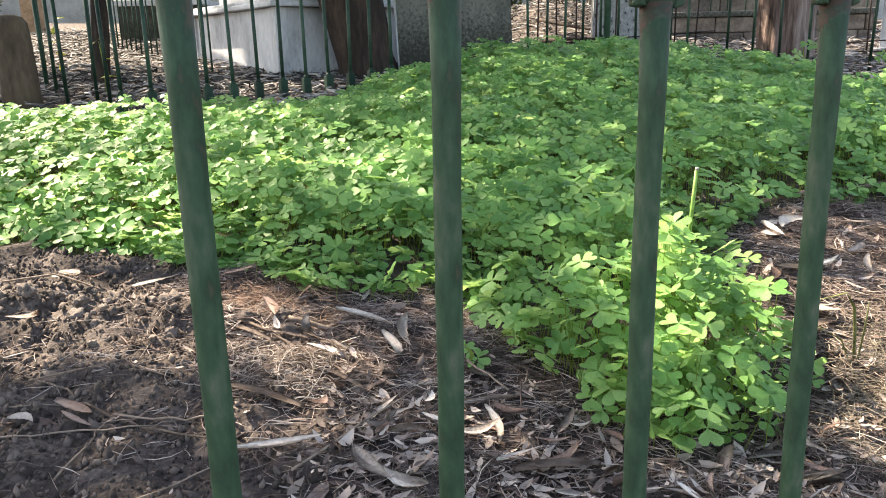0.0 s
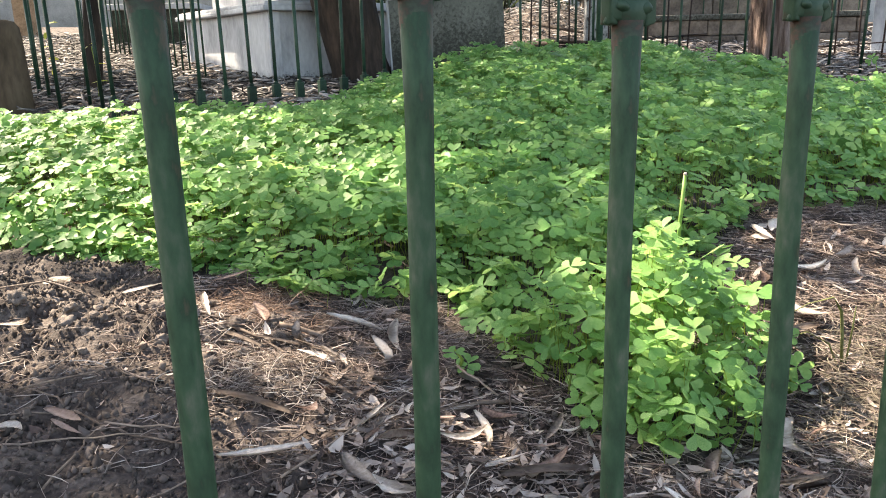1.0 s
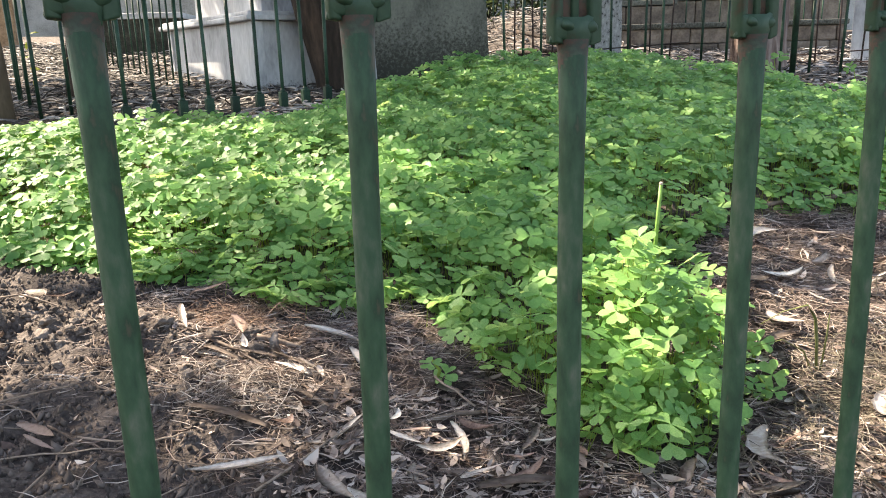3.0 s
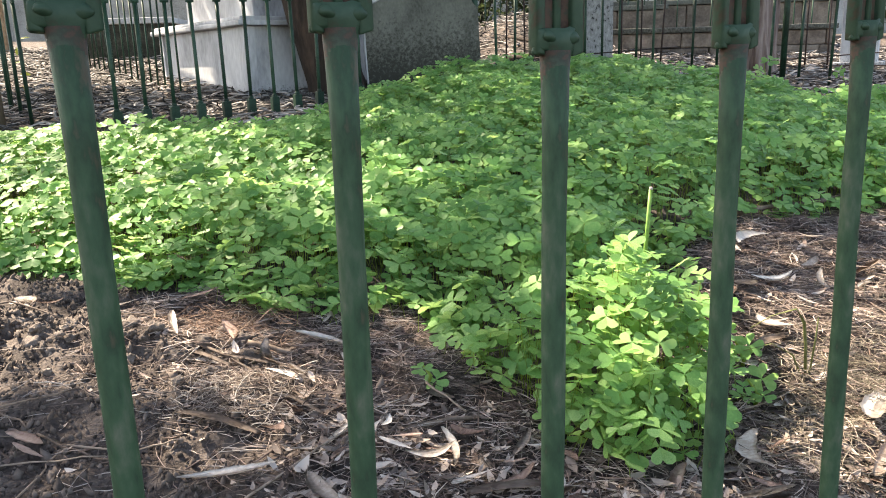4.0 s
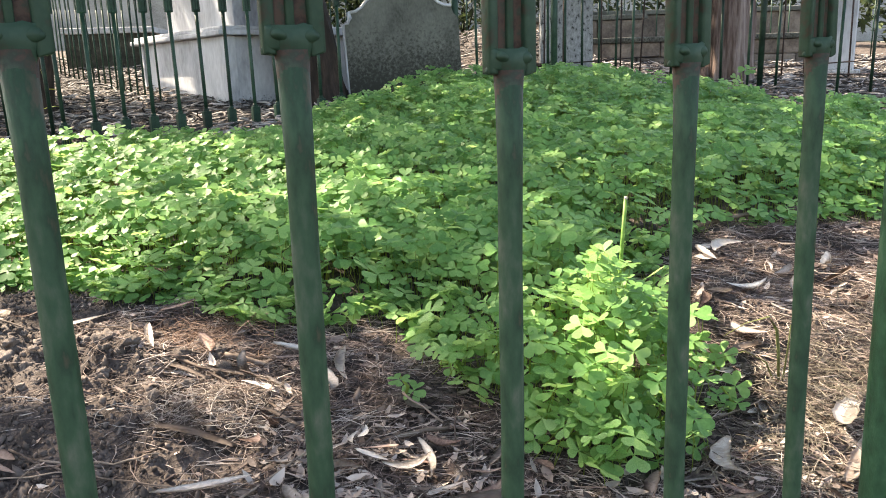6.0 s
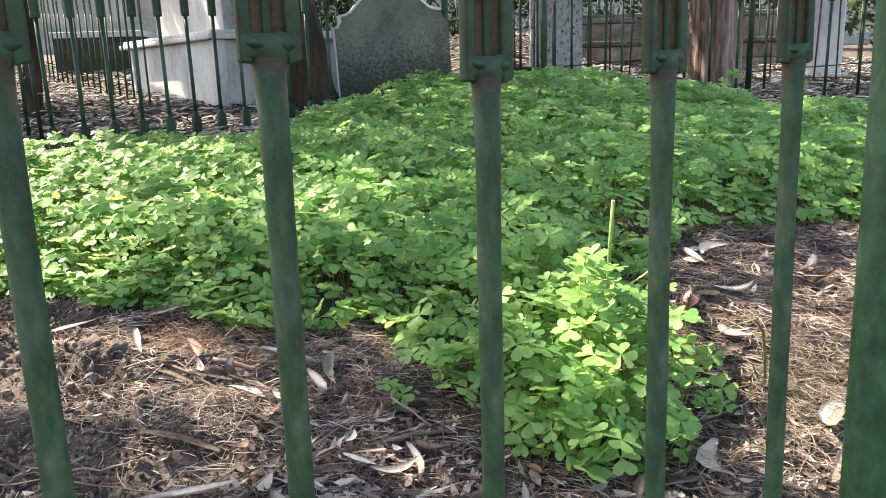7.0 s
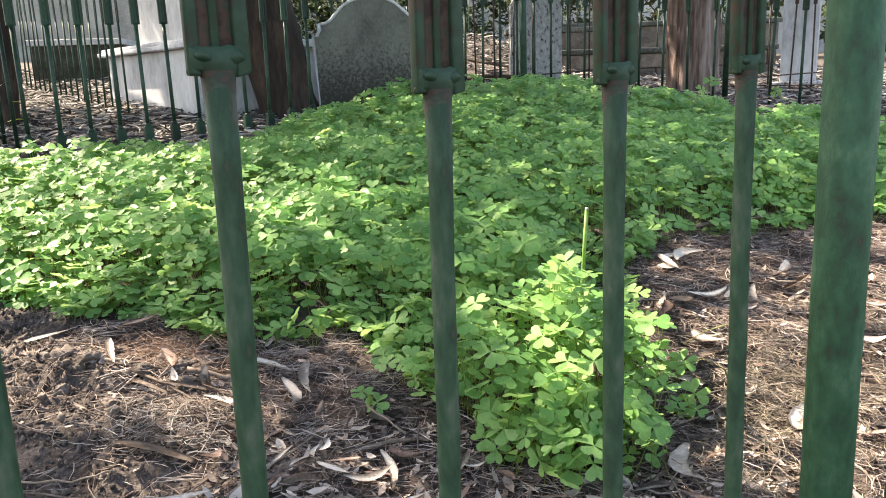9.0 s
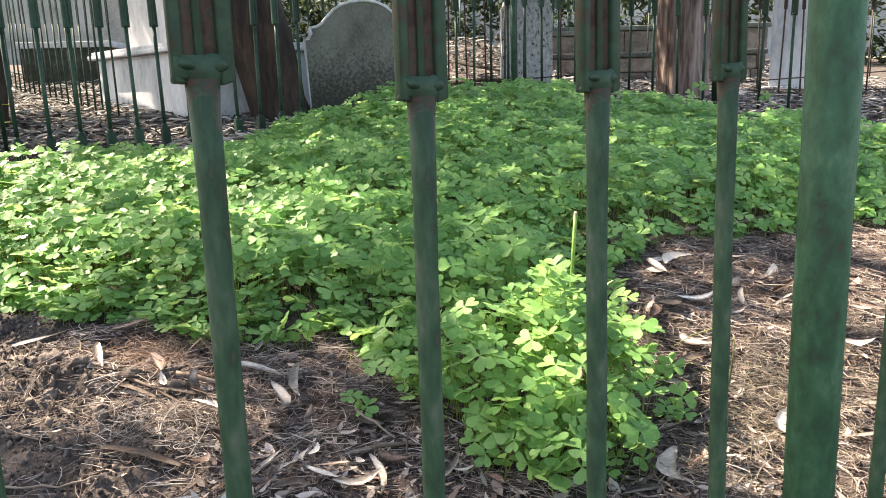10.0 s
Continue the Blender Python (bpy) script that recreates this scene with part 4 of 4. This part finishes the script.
def dry_leaf_mesh(seed, wide, m):
    """A long curled gum leaf of length 1 with a raised midrib."""
    r = random.Random(seed)
    bm = bmesh.new()
    bow, curl, twist = r.uniform(-0.34, 0.34), r.uniform(-0.05, 0.3), r.uniform(-0.7, 0.7)
    rows = []
    for k in range(13):
        u = k / 12
        w = wide * math.sin(math.pi * min(1, u * 0.97 + 0.03)) ** 0.75 * (1.15 - 0.5 * u) * (1 + 0.12 * math.sin(k * 2.3 + seed)) + (0.004 if k < 2 else 0)
        cx_, cy_ = u - 0.5, bow * (0.25 - (u - 0.5) ** 2) * 4 * 0.5
        cz_ = curl * ((u - 0.5) ** 2) * 1.2
        t = twist * (u - 0.5)
        row = []
        for s, lift in ((-1, 0.35), (-0.5, 0.12), (0, 0.0), (0.5, 0.12), (1, 0.35)):
            row.append(bm.verts.new((cx_, cy_ + s * w * math.cos(t), cz_ + lift * w * 0.6 + s * w * math.sin(t) + 0.004)))
        rows.append(row)
    for p, q in zip(rows, rows[1:]):
        for k in range(4):
            bm.faces.new((p[k], q[k], q[k + 1], p[k + 1])).smooth = True
    bmesh.ops.solidify(bm, geom=list(bm.faces), thickness=0.006)
    return mesh_of("dry_leaf", bm, m)


WIDE = (0.075, 0.095, 0.11, 0.085, 0.14, 0.1, 0.19, 0.12)
DRY = {key: [dry_leaf_mesh(k, w, m) for k, w in enumerate(WIDE)] for key, m in (("p", M_DRY), ("g", M_DRYG), ("b", M_DRYB))}
LEAF_WORDS = {"p": "pale tan curled gum leaf lying on soil", "g": "weathered grey gum leaf lying on litter", "b": "brown dry gum leaf lying on litter"}


def lay_leaf(k, key, x, y, a, length, width=None, tip=6):
    ob = new("dry_leaf", DRY[key][k % 8])
    tagged(ob, LEAF_WORDS[key], "dead leaf", "fallen gum leaves")
    wide = length if width is None else width / (2 * WIDE[k % 8])
    ob.matrix_world = pose(x, y, gzf(x, y) + (0.026 if width else 0.018), lr.normal(0, tip + 3) + (8 if width else 0) * math.cos(radians(a)), lr.normal(0, tip), a) @ Matrix.Diagonal((length, wide, length, 1))
    return ob


# the larger leaves: place, turn, length, width and colour
LEAVES_BED = [(-0.367, 1.658, -22, 0.13, 0.03, "p"), (-0.462, 1.584, -65, 0.14, 0.026, "g"), (-0.299, 1.532, -73, 0.131, 0.028, "g"), (-0.263, 1.627, -81, 0.134, 0.026, "p"), (-0.438, 1.147, 23, 0.139, 0.032, "p"), (-0.278, 1.127, -52, 0.108, 0.03, "g"),
              (-0.227, 1.23, 1, 0.066, 0.02, "p"), (-0.114, 1.254, 20, 0.078, 0.023, "p"), (-0.906, 1.218, -2, 0.041, 0.021, "p"), (-1.128, 1.61, 76, 0.079, 0.038, "p"), (-1.132, 1.83, -34, 0.09, 0.041, "p"), (-0.72, 1.713, -66, 0.135, 0.021, "p"),
              (-0.934, 1.863, 55, 0.109, 0.028, "g"), (-0.41, 1.328, 41, 0.04, 0.035, "b"), (-0.394, 1.391, -70, 0.089, 0.026, "b"), (-0.048, 1.332, -26, 0.066, 0.022, "b")]
LEAVES_OPEN = [(0.714, 2.148, -59, 0.063, 0.043, "p"), (0.725, 2.17, -83, 0.111, 0.034, "p"), (0.806, 2.226, 37, 0.14, 0.036, "p"), (0.758, 1.961, 16, 0.108, 0.03, "p"), (0.641, 1.856, -86, 0.09, 0.037, "g"), (0.668, 1.706, -65, 0.099, 0.035, "p"),
               (1.031, 2.106, -123, 0.17, 0.031, "p"), (1.022, 2.0, 42, 0.164, 0.03, "p"), (0.513, 1.61, 32, 0.125, 0.026, "p"), (0.471, 1.272, -102, 0.12, 0.04, "p"), (0.563, 1.568, -62, 0.07, 0.049, "p"), (1.046, 1.677, -40, 0.059, 0.034, "p"),
               (0.753, 1.414, 52, 0.17, 0.048, "p"), (0.702, 1.297, 53, 0.17, 0.039, "p")]
for k, row in enumerate(LEAVES_BED + LEAVES_OPEN):
    lay_leaf((0, 1, 2, 3, 5, 7)[k % 6], row[5], *row[:3], row[3] * 1.15, row[4])
k = 0
while k < 200:
    x, y = lr.uniform(-1.3, 2.0), lr.uniform(0.95, 2.6)
    if bed_depth(np.array([x]), np.array([y]))[0] > -0.02 or lr.uniform() > 0.12 + 0.88 * float(sstep(x + 0.55 * (y - 1.35), -0.7, -0.35)):
        continue
    lay_leaf(k * 3 + 1, "bgpbgp"[k % 6] if x > -0.65 else "b", x, y, lr.uniform(0, 360), lr.uniform(0.03, 0.08) if lr.uniform() < 0.75 else lr.uniform(0.08, 0.12), tip=9)
    k += 1


k = 0
while k < 34:
    x, y = lr.uniform(-0.3, 0.6), lr.uniform(1.04, 1.36)
    if bed_depth(np.array([x]), np.array([y]))[0] < -0.03:
        lay_leaf(k * 5 + 2, "pgpb"[k % 4], x, y, lr.uniform(0, 360), lr.uniform(0.04, 0.09), tip=8)
        k += 1


M_STRIP = mat("bark_strip", [(0.3, (0.1, 0.072, 0.058)), (0.55, (0.24, 0.185, 0.155)), (0.8, (0.36, 0.29, 0.25))], 22, 0.85, 0.7, 90, stretch=(0.3, 1, 1), rand=0.2, dist=0.002)


def bark_strip(label, x, y, a, length, width, seed):
    """A flat splintered strip of fallen bark."""
    r = random.Random(seed)
    bm = bmesh.new()
    rows = []
    for k in range(15):
        u = k / 14
        w = width * (0.45 + 0.55 * math.sin(math.pi * (0.12 + 0.8 * u))) * (1 + r.uniform(-0.16, 0.16))
        c = 0.03 * length * math.sin(2.6 * u + seed)
        rows.append([bm.verts.new(((u - 0.5) * length, c + q * w, 0.004 + abs(q) * width * 0.5 + 0.006 * math.sin(3 * u))) for q in (-1, -0.45, 0.1, 0.55, 1)])
    for p, q in zip(rows, rows[1:]):
        for k in range(4):
            bm.faces.new((p[k], q[k], q[k + 1], p[k + 1])).smooth = True
    bmesh.ops.solidify(bm, geom=list(bm.faces), thickness=0.0025)
    ob = part("bark_strip", bm, M_STRIP)
    tagged(ob, label, "bark", "fallen bark")
    ob.matrix_world = pose(x, y, gzf(x, y) + 0.01, 2, 3, a)


bark_strip("long grey-brown splintered bark strip on litter", -0.516, 1.329, -21, 0.2, 0.011, 1)
bark_strip("tan bark strip lying on sunlit litter", -0.61, 1.588, -29, 0.15, 0.008, 2)
bark_strip("narrow pale bark strip lying on litter", -0.378, 1.421, -39, 0.14, 0.006, 3)
bark_strip("thin dark bark strip before clover", -0.489, 1.569, -24, 0.24, 0.006, 4)
bark_strip("flat brown bark strip on litter", 0.02, 1.16, 8, 0.15, 0.012, 5)
bark_strip("pale bark piece lying on sunlit soil", 0.62, 1.62, 35, 0.13, 0.015, 6)


def twig(label, pts, r0, r1, m=M_TWIG, lift=0.01):
    p = [(x, y, gzf(x, y) + lift) for x, y in pts]
    fine = []
    for (a, b) in zip(p, p[1:]):
        for k in range(4):
            t = k / 4
            fine.append((a[0] + (b[0] - a[0]) * t + lr.normal(0, 0.003), a[1] + (b[1] - a[1]) * t + lr.normal(0, 0.003), a[2] + (b[2] - a[2]) * t + lr.uniform(0, 0.004)))
    fine.append(p[-1])
    n_ = len(fine)
    bm = tube(bmesh.new(), fine, [r0 + (r1 - r0) * i / (n_ - 1) for i in range(n_)], 7)
    ob = part("twig", bm, m)
    tagged(ob, label, "twig", "fallen twigs")
    return ob


twig("thin grey dead root lying on dark soil", [(-0.84, 1.31), (-0.7, 1.24), (-0.54, 1.19), (-0.38, 1.17)], 0.0022, 0.0014)
twig("thin straight dry twig on litter", [(-0.4, 1.1), (-0.21, 1.41)], 0.0024, 0.0016)
twig("dark brown fallen stick among gum leaves", [(-0.54, 1.66), (-0.45, 1.65), (-0.34, 1.63)], 0.007, 0.005)
twig("bare grey branch lying by the clover", [(0.6, 2.33), (0.95, 2.53), (1.2, 2.63), (1.5, 2.86)], 0.006, 0.011, lift=0.03)
twig("brown curved twig on litter", [(-0.64, 1.64), (-0.5, 1.55), (-0.34, 1.41)], 0.004, 0.0025)
twig("thin dry stalk on clods", [(-1.35, 1.76), (-1.14, 1.78), (-1.0, 1.74)], 0.003, 0.002, lift=0.03)
twig("thin dry twig leaning by the tuft", [(-0.13, 1.49), (-0.05, 1.4)], 0.0025, 0.002, lift=0.02)
twig("brown twig under gum leaves", [(-0.26, 1.3), (-0.12, 1.36), (-0.04, 1.4)], 0.006, 0.004)
for k in range(46):
    x, y, a, ll = lr.uniform(-1.2, 1.7), lr.uniform(1.0, 2.4), lr.uniform(0, math.pi), lr.uniform(0.06, 0.2)
    if bed_depth(np.array([x]), np.array([y]))[0] < -0.03:
        twig("thin brown dry twig on soil", [(x - ll * math.cos(a), y - ll * math.sin(a)), (x + lr.normal(0, 0.02), y + lr.normal(0, 0.02)), (x + ll * math.cos(a), y + ll * math.sin(a))], 0.0022, 0.0012)


# broken bits of dead leaf
n = 5200
x, y = lr.uniform(-1.6, 1.9, n), lr.uniform(0.85, 2.7, n)
ok = (bed_depth(x, y) < 0.06) & (lr.uniform(0, 1, n) < 0.12 + 0.88 * sstep(x + 0.55 * (y - 1.35), -0.85, -0.3))
x, y = x[ok], y[ok]
chip_v = np.array([(-1, -0.1, 0.1), (-0.4, -0.34, 0), (0.3, -0.3, 0.06), (1, 0.05, 0.2), (0.2, 0.3, 0.1), (-0.5, 0.28, 0.08), (0, 0, -0.04)], float)
chip_f = np.array([(6, 0, 1), (6, 1, 2), (6, 2, 3), (6, 3, 4), (6, 4, 5), (6, 5, 0)])
cs = np.abs(lr.normal(0, 0.009, len(x))) + 0.005
v, f = spread(np.stack([x, y, gz(x, y) + lr.uniform(0.003, 0.012, len(x))], 1), cs, 0.35, lr, chip_v, chip_f)
tagged(arrays("leaf_chips", v, f, M_NEEDLE), "small broken bits of dead brown leaf", "plant litter", kind="stuff")

# pale flakes of leaf and bark before the tuft
n = 1800
x, y = lr.uniform(-0.4, 0.75, n), lr.uniform(0.95, 1.45, n)
ok = bed_depth(x, y) < 0
x, y = x[ok], y[ok]
v, f = spread(np.stack([x, y, gz(x, y) + lr.uniform(0.006, 0.016, len(x))], 1), np.abs(lr.normal(0, 0.009, len(x))) + 0.004, 0.35, lr, chip_v, chip_f)
tagged(arrays("leaf_flakes", v, f, M_FLAKE), "pale pinkish flakes of dead leaf and bark", "plant litter", kind="stuff")

# crumbs
n = 42000
x, y = lr.uniform(-1.6, 1.9, n), lr.uniform(0.8, 2.6, n)
ok = (bed_depth(x, y) < 0) & (lr.uniform(0, 1, n) < 0.35 + 0.65 * sstep(-x - 0.55 * (y - 1.35), 0.3, 0.7))
x, y = x[ok], y[ok]
cr = np.abs(lr.normal(0, 0.0031, len(x))) + 0.0013
oct_v = np.array([(1, 0, 0), (-0.8, 0.1, 0.1), (0.1, 1, 0), (0, -0.9, 0.2), (0, 0.1, 0.8), (0, 0, -1)], float)
oct_f = np.array([(0, 2, 4), (2, 1, 4), (1, 3, 4), (3, 0, 4), (2, 0, 5), (1, 2, 5), (3, 1, 5), (0, 3, 5)])
v, f = spread(np.stack([x, y, gz(x, y) + cr * 0.4], 1), cr, 0.6, lr, oct_v, oct_f)
tagged(arrays("soil_crumbs", v, f, M_CRUMB), "small brown crumbs of loose soil", "soil", kind="stuff")


twig("long pale fallen stick in bark litter behind the railing", [(-2.4, 4.75), (-2.3, 5.2), (-2.26, 5.7), (-2.2, 6.0)], 0.014, 0.009, lift=0.03)
twig("dark crooked fallen branch by a marble slab", [(0.45, 7.5), (0.72, 7.2), (0.98, 6.95), (1.15, 6.75)], 0.03, 0.018, M_BARK, lift=0.09)
twig("dark bent branch leaning on rubble", [(0.55, 8.3), (0.85, 7.8), (1.0, 7.5)], 0.02, 0.012, M_BARK, lift=0.16)
for k in range(26):
    x, y, a, ll = lr.uniform(-4.4, -1.6), lr.uniform(4.9, 8.8), lr.uniform(0, math.pi), lr.uniform(0.15, 0.45)
    twig("grey fallen stick in bark litter", [(x - ll * math.cos(a), y - ll * math.sin(a)), (x, y + 0.02), (x + ll * math.cos(a), y + ll * math.sin(a))], 0.011, 0.005, lift=0.03)
for k in range(16):
    x, y, a, ll = lr.uniform(1.9, 4.2), lr.uniform(5.6, 8.4), lr.uniform(0, math.pi), lr.uniform(0.15, 0.4)
    twig("grey fallen stick in bark litter", [(x - ll * math.cos(a), y - ll * math.sin(a)), (x, y + 0.02), (x + ll * math.cos(a), y + ll * math.sin(a))], 0.01, 0.005, lift=0.03)


def sapling(label, x, y, h, leaves, size, seed, m):
    """A few upright stems with single leaves."""
    r = random.Random(seed)
    t = empty("weed", x, y, gzf(x, y))
    tagged(t, label, "weed")
    part("stem", tube(bmesh.new(), [(0, 0, -0.02), (0.01, 0, h * 0.5), (-0.01, 0.01, h)], [0.006, 0.004, 0.002], 7), M_STEM, t)
    for k in range(leaves):
        u = 0.35 + 0.65 * k / max(1, leaves - 1)
        v, f = spread(np.zeros((1, 3)), np.array([size * r.uniform(0.8, 1.2)]), 0.5, np.random.RandomState(seed * 10 + k), blade if m is M_YELLOW else LEAF_V, blade_f if m is M_YELLOW else LEAF_F, face=0.5)
        a = r.uniform(0, 6.28)
        ob = arrays("leaf", v + np.array([math.cos(a) * size * 0.8, math.sin(a) * size * 0.8, h * u]), f, m, t)


M_YELLOW = mat("yellow_green_leaf", [(0.3, (0.3, 0.34, 0.04)), (0.7, (0.5, 0.5, 0.08))], 20, 0.5, 0.1, 80, rand=0.3, translucent=0.35)
sapling("yellow-green weed rising from bark litter", -3.09, 5.5, 0.5, 5, 0.05, 1, M_YELLOW)
sapling("thin weed with yellowing leaves beside a slender trunk", -2.66, 5.25, 0.36, 3, 0.05, 2, M_YELLOW)
sapling("tall wood sorrel sprig before a thick trunk", 2.02, 5.25, 0.27, 4, 0.05, 4, M_LEAF1)
sapling("tall wood sorrel sprig at the bed's back edge", 2.3, 4.75, 0.25, 4, 0.045, 5, M_LEAF1)
sapling("small wood sorrel seedling on litter", -0.13, 1.5, 0.05, 2, 0.028, 8, M_LEAF1)
sapling("small wood sorrel seedling on bare soil", 0.53, 1.47, 0.06, 4, 0.026, 9, M_LEAF1)
sapling("small wood sorrel seedling on bare soil", 0.55, 1.6, 0.06, 3, 0.026, 10, M_LEAF1)

# clods of soil before the bed
def clod_mesh(seed):
    bm = bmesh.new()
    bmesh.ops.create_icosphere(bm, subdivisions=3, radius=1)
    for v in bm.verts:
        p = v.co.normalized()
        d = 1 + 0.7 * noise.noise(p * 1.6 + Vector((seed, 0, 0))) + 0.38 * noise.noise(p * 3.3 + Vector((0, seed, 0)))
        d += 0.12 * noise.noise(p * 9 + Vector((seed, seed, 0)))
        v.co = Vector((p.x * d, p.y * d, p.z * d * 0.7))
    for fc in bm.faces:
        fc.smooth = True
    return mesh_of("soil_clod", bm, M_CLOD)


CLOD = [clod_mesh(k * 3.1) for k in range(6)]
for k in range(270):
    ridge = k < 190
    x = lr.uniform(-1.35, -0.5) if ridge else lr.uniform(-1.3, 1.6)
    y = 1.68 - 0.12 * (x + 0.9) + lr.normal(0, 0.07) if ridge else lr.uniform(0.95, 2.2)
    if bed_depth(np.array([x]), np.array([y]))[0] > 0:
        continue
    r = abs(lr.normal(0, 0.007)) + 0.003 if ridge else lr.uniform(0.003, 0.009)
    ob = new("soil_clod", CLOD[k % 6])
    tagged(ob, "crumbly brown lump of dry soil", "soil clod", "soil clods before the bed")
    ob.matrix_world = pose(x, y, gzf(x, y) + r * 0.3, lr.uniform(0, 30), lr.uniform(0, 30), lr.uniform(0, 360)) @ Matrix.Diagonal((r, r, r, 1))

# cut stalk in the tuft and a bent sprout on bare soil
sk = empty("cut_stalk", 0.384, 1.77, gzf(0.384, 1.77) - 0.01)
tagged(sk, "single upright green cut stalk with a pale tip", "plant stalk")
part("stalk", tube(bmesh.new(), [(-0.012, 0, -0.01), (-0.008, 0, 0.12), (-0.003, 0, 0.24), (0.003, 0, 0.35)], [0.0052, 0.005, 0.0046, 0.0044], 10), M_CUTSTEM, sk)
part("cut_tip", tube(bmesh.new(), [(0.003, 0, 0.35), (0.0034, 0, 0.356)], [0.0045, 0.0036], 10), M_DRY, sk, "pale dry cut end")
sp = empty("sprout", 0.66, 1.53, gzf(0.66, 1.53))
tagged(sp, "bent green-brown sprout on bare soil", "sprout")
part("blade", tube(bmesh.new(), [(0, 0, -0.01), (-0.005, 0, 0.07), (-0.012, 0.0, 0.12), (-0.03, 0.0, 0.15), (-0.07, 0.02, 0.13), (-0.11, 0.03, 0.1)], [0.003, 0.0035, 0.0035, 0.003, 0.002, 0.001], 8, flat=0.5), M_SPROUT, sp)
part("blade", tube(bmesh.new(), [(0.006, 0, -0.01), (0.014, 0, 0.08), (0.016, 0.0, 0.13)], [0.0022, 0.002, 0.0012], 8, flat=0.5), M_SPROUT, sp)
part("blade", tube(bmesh.new(), [(-0.004, 0, -0.01), (-0.03, 0, 0.05), (-0.08, -0.01, 0.08), (-0.14, -0.02, 0.07)], [0.002, 0.0018, 0.0014, 0.001], 8, flat=0.5), M_SPROUT, sp)

# tangles of fine dead fern and straw before the bed
sr = np.random.RandomState(76)
for cx_, cy_, s, cnt, m_, lbl in ((-0.616, 1.79, 0.06, 800, M_TANGLE, "russet tangle of dead fern at the bed's edge"), (-0.5, 1.45, 0.06, 700, M_STRAW, "pale tangle of dry straw on litter")):
    q = sr.normal(0, s, (cnt, 2)) * np.array([1.3, 0.9]) + np.array([cx_, cy_])
    P = np.stack([q[:, 0], q[:, 1], gz(q[:, 0], q[:, 1]) + np.abs(sr.normal(0, 0.014, cnt))], 1)
    v, f = strips(P, sr.uniform(0.015, 0.07, cnt), sr.uniform(0.0005, 0.0011, cnt), sr, 1.2, 0.4)
    tagged(arrays("dead_fern" if m_ is M_TANGLE else "straw", v, f, m_), lbl, "plant litter", kind="stuff")

# dry feathery sprigs on the soil
sr = np.random.RandomState(77)
P = []
for cx_, cy_, s, cnt in ((0.69, 1.42, 0.1, 600), (0.76, 1.56, 0.08, 300), (0.95, 1.55, 0.13, 400), (0.58, 1.27, 0.08, 250), (1.1, 1.75, 0.12, 300), (1.25, 1.5, 0.15, 400)):
    q = sr.normal(0, s, (cnt, 2)) * np.array([1, 0.7]) + np.array([cx_, cy_])
    P.append(np.stack([q[:, 0], q[:, 1], gz(q[:, 0], q[:, 1]) + np.abs(sr.normal(0, 0.014, cnt))], 1))
P = np.concatenate(P)
v, f = strips(P, sr.uniform(0.03, 0.1, len(P)), sr.uniform(0.0004, 0.001, len(P)), sr, 0.9, 0.3)
tagged(arrays("sprig_litter", v, f, M_SPRIG), "grey-green and straw dry feathery sprigs on soil", "plant litter", kind="stuff")
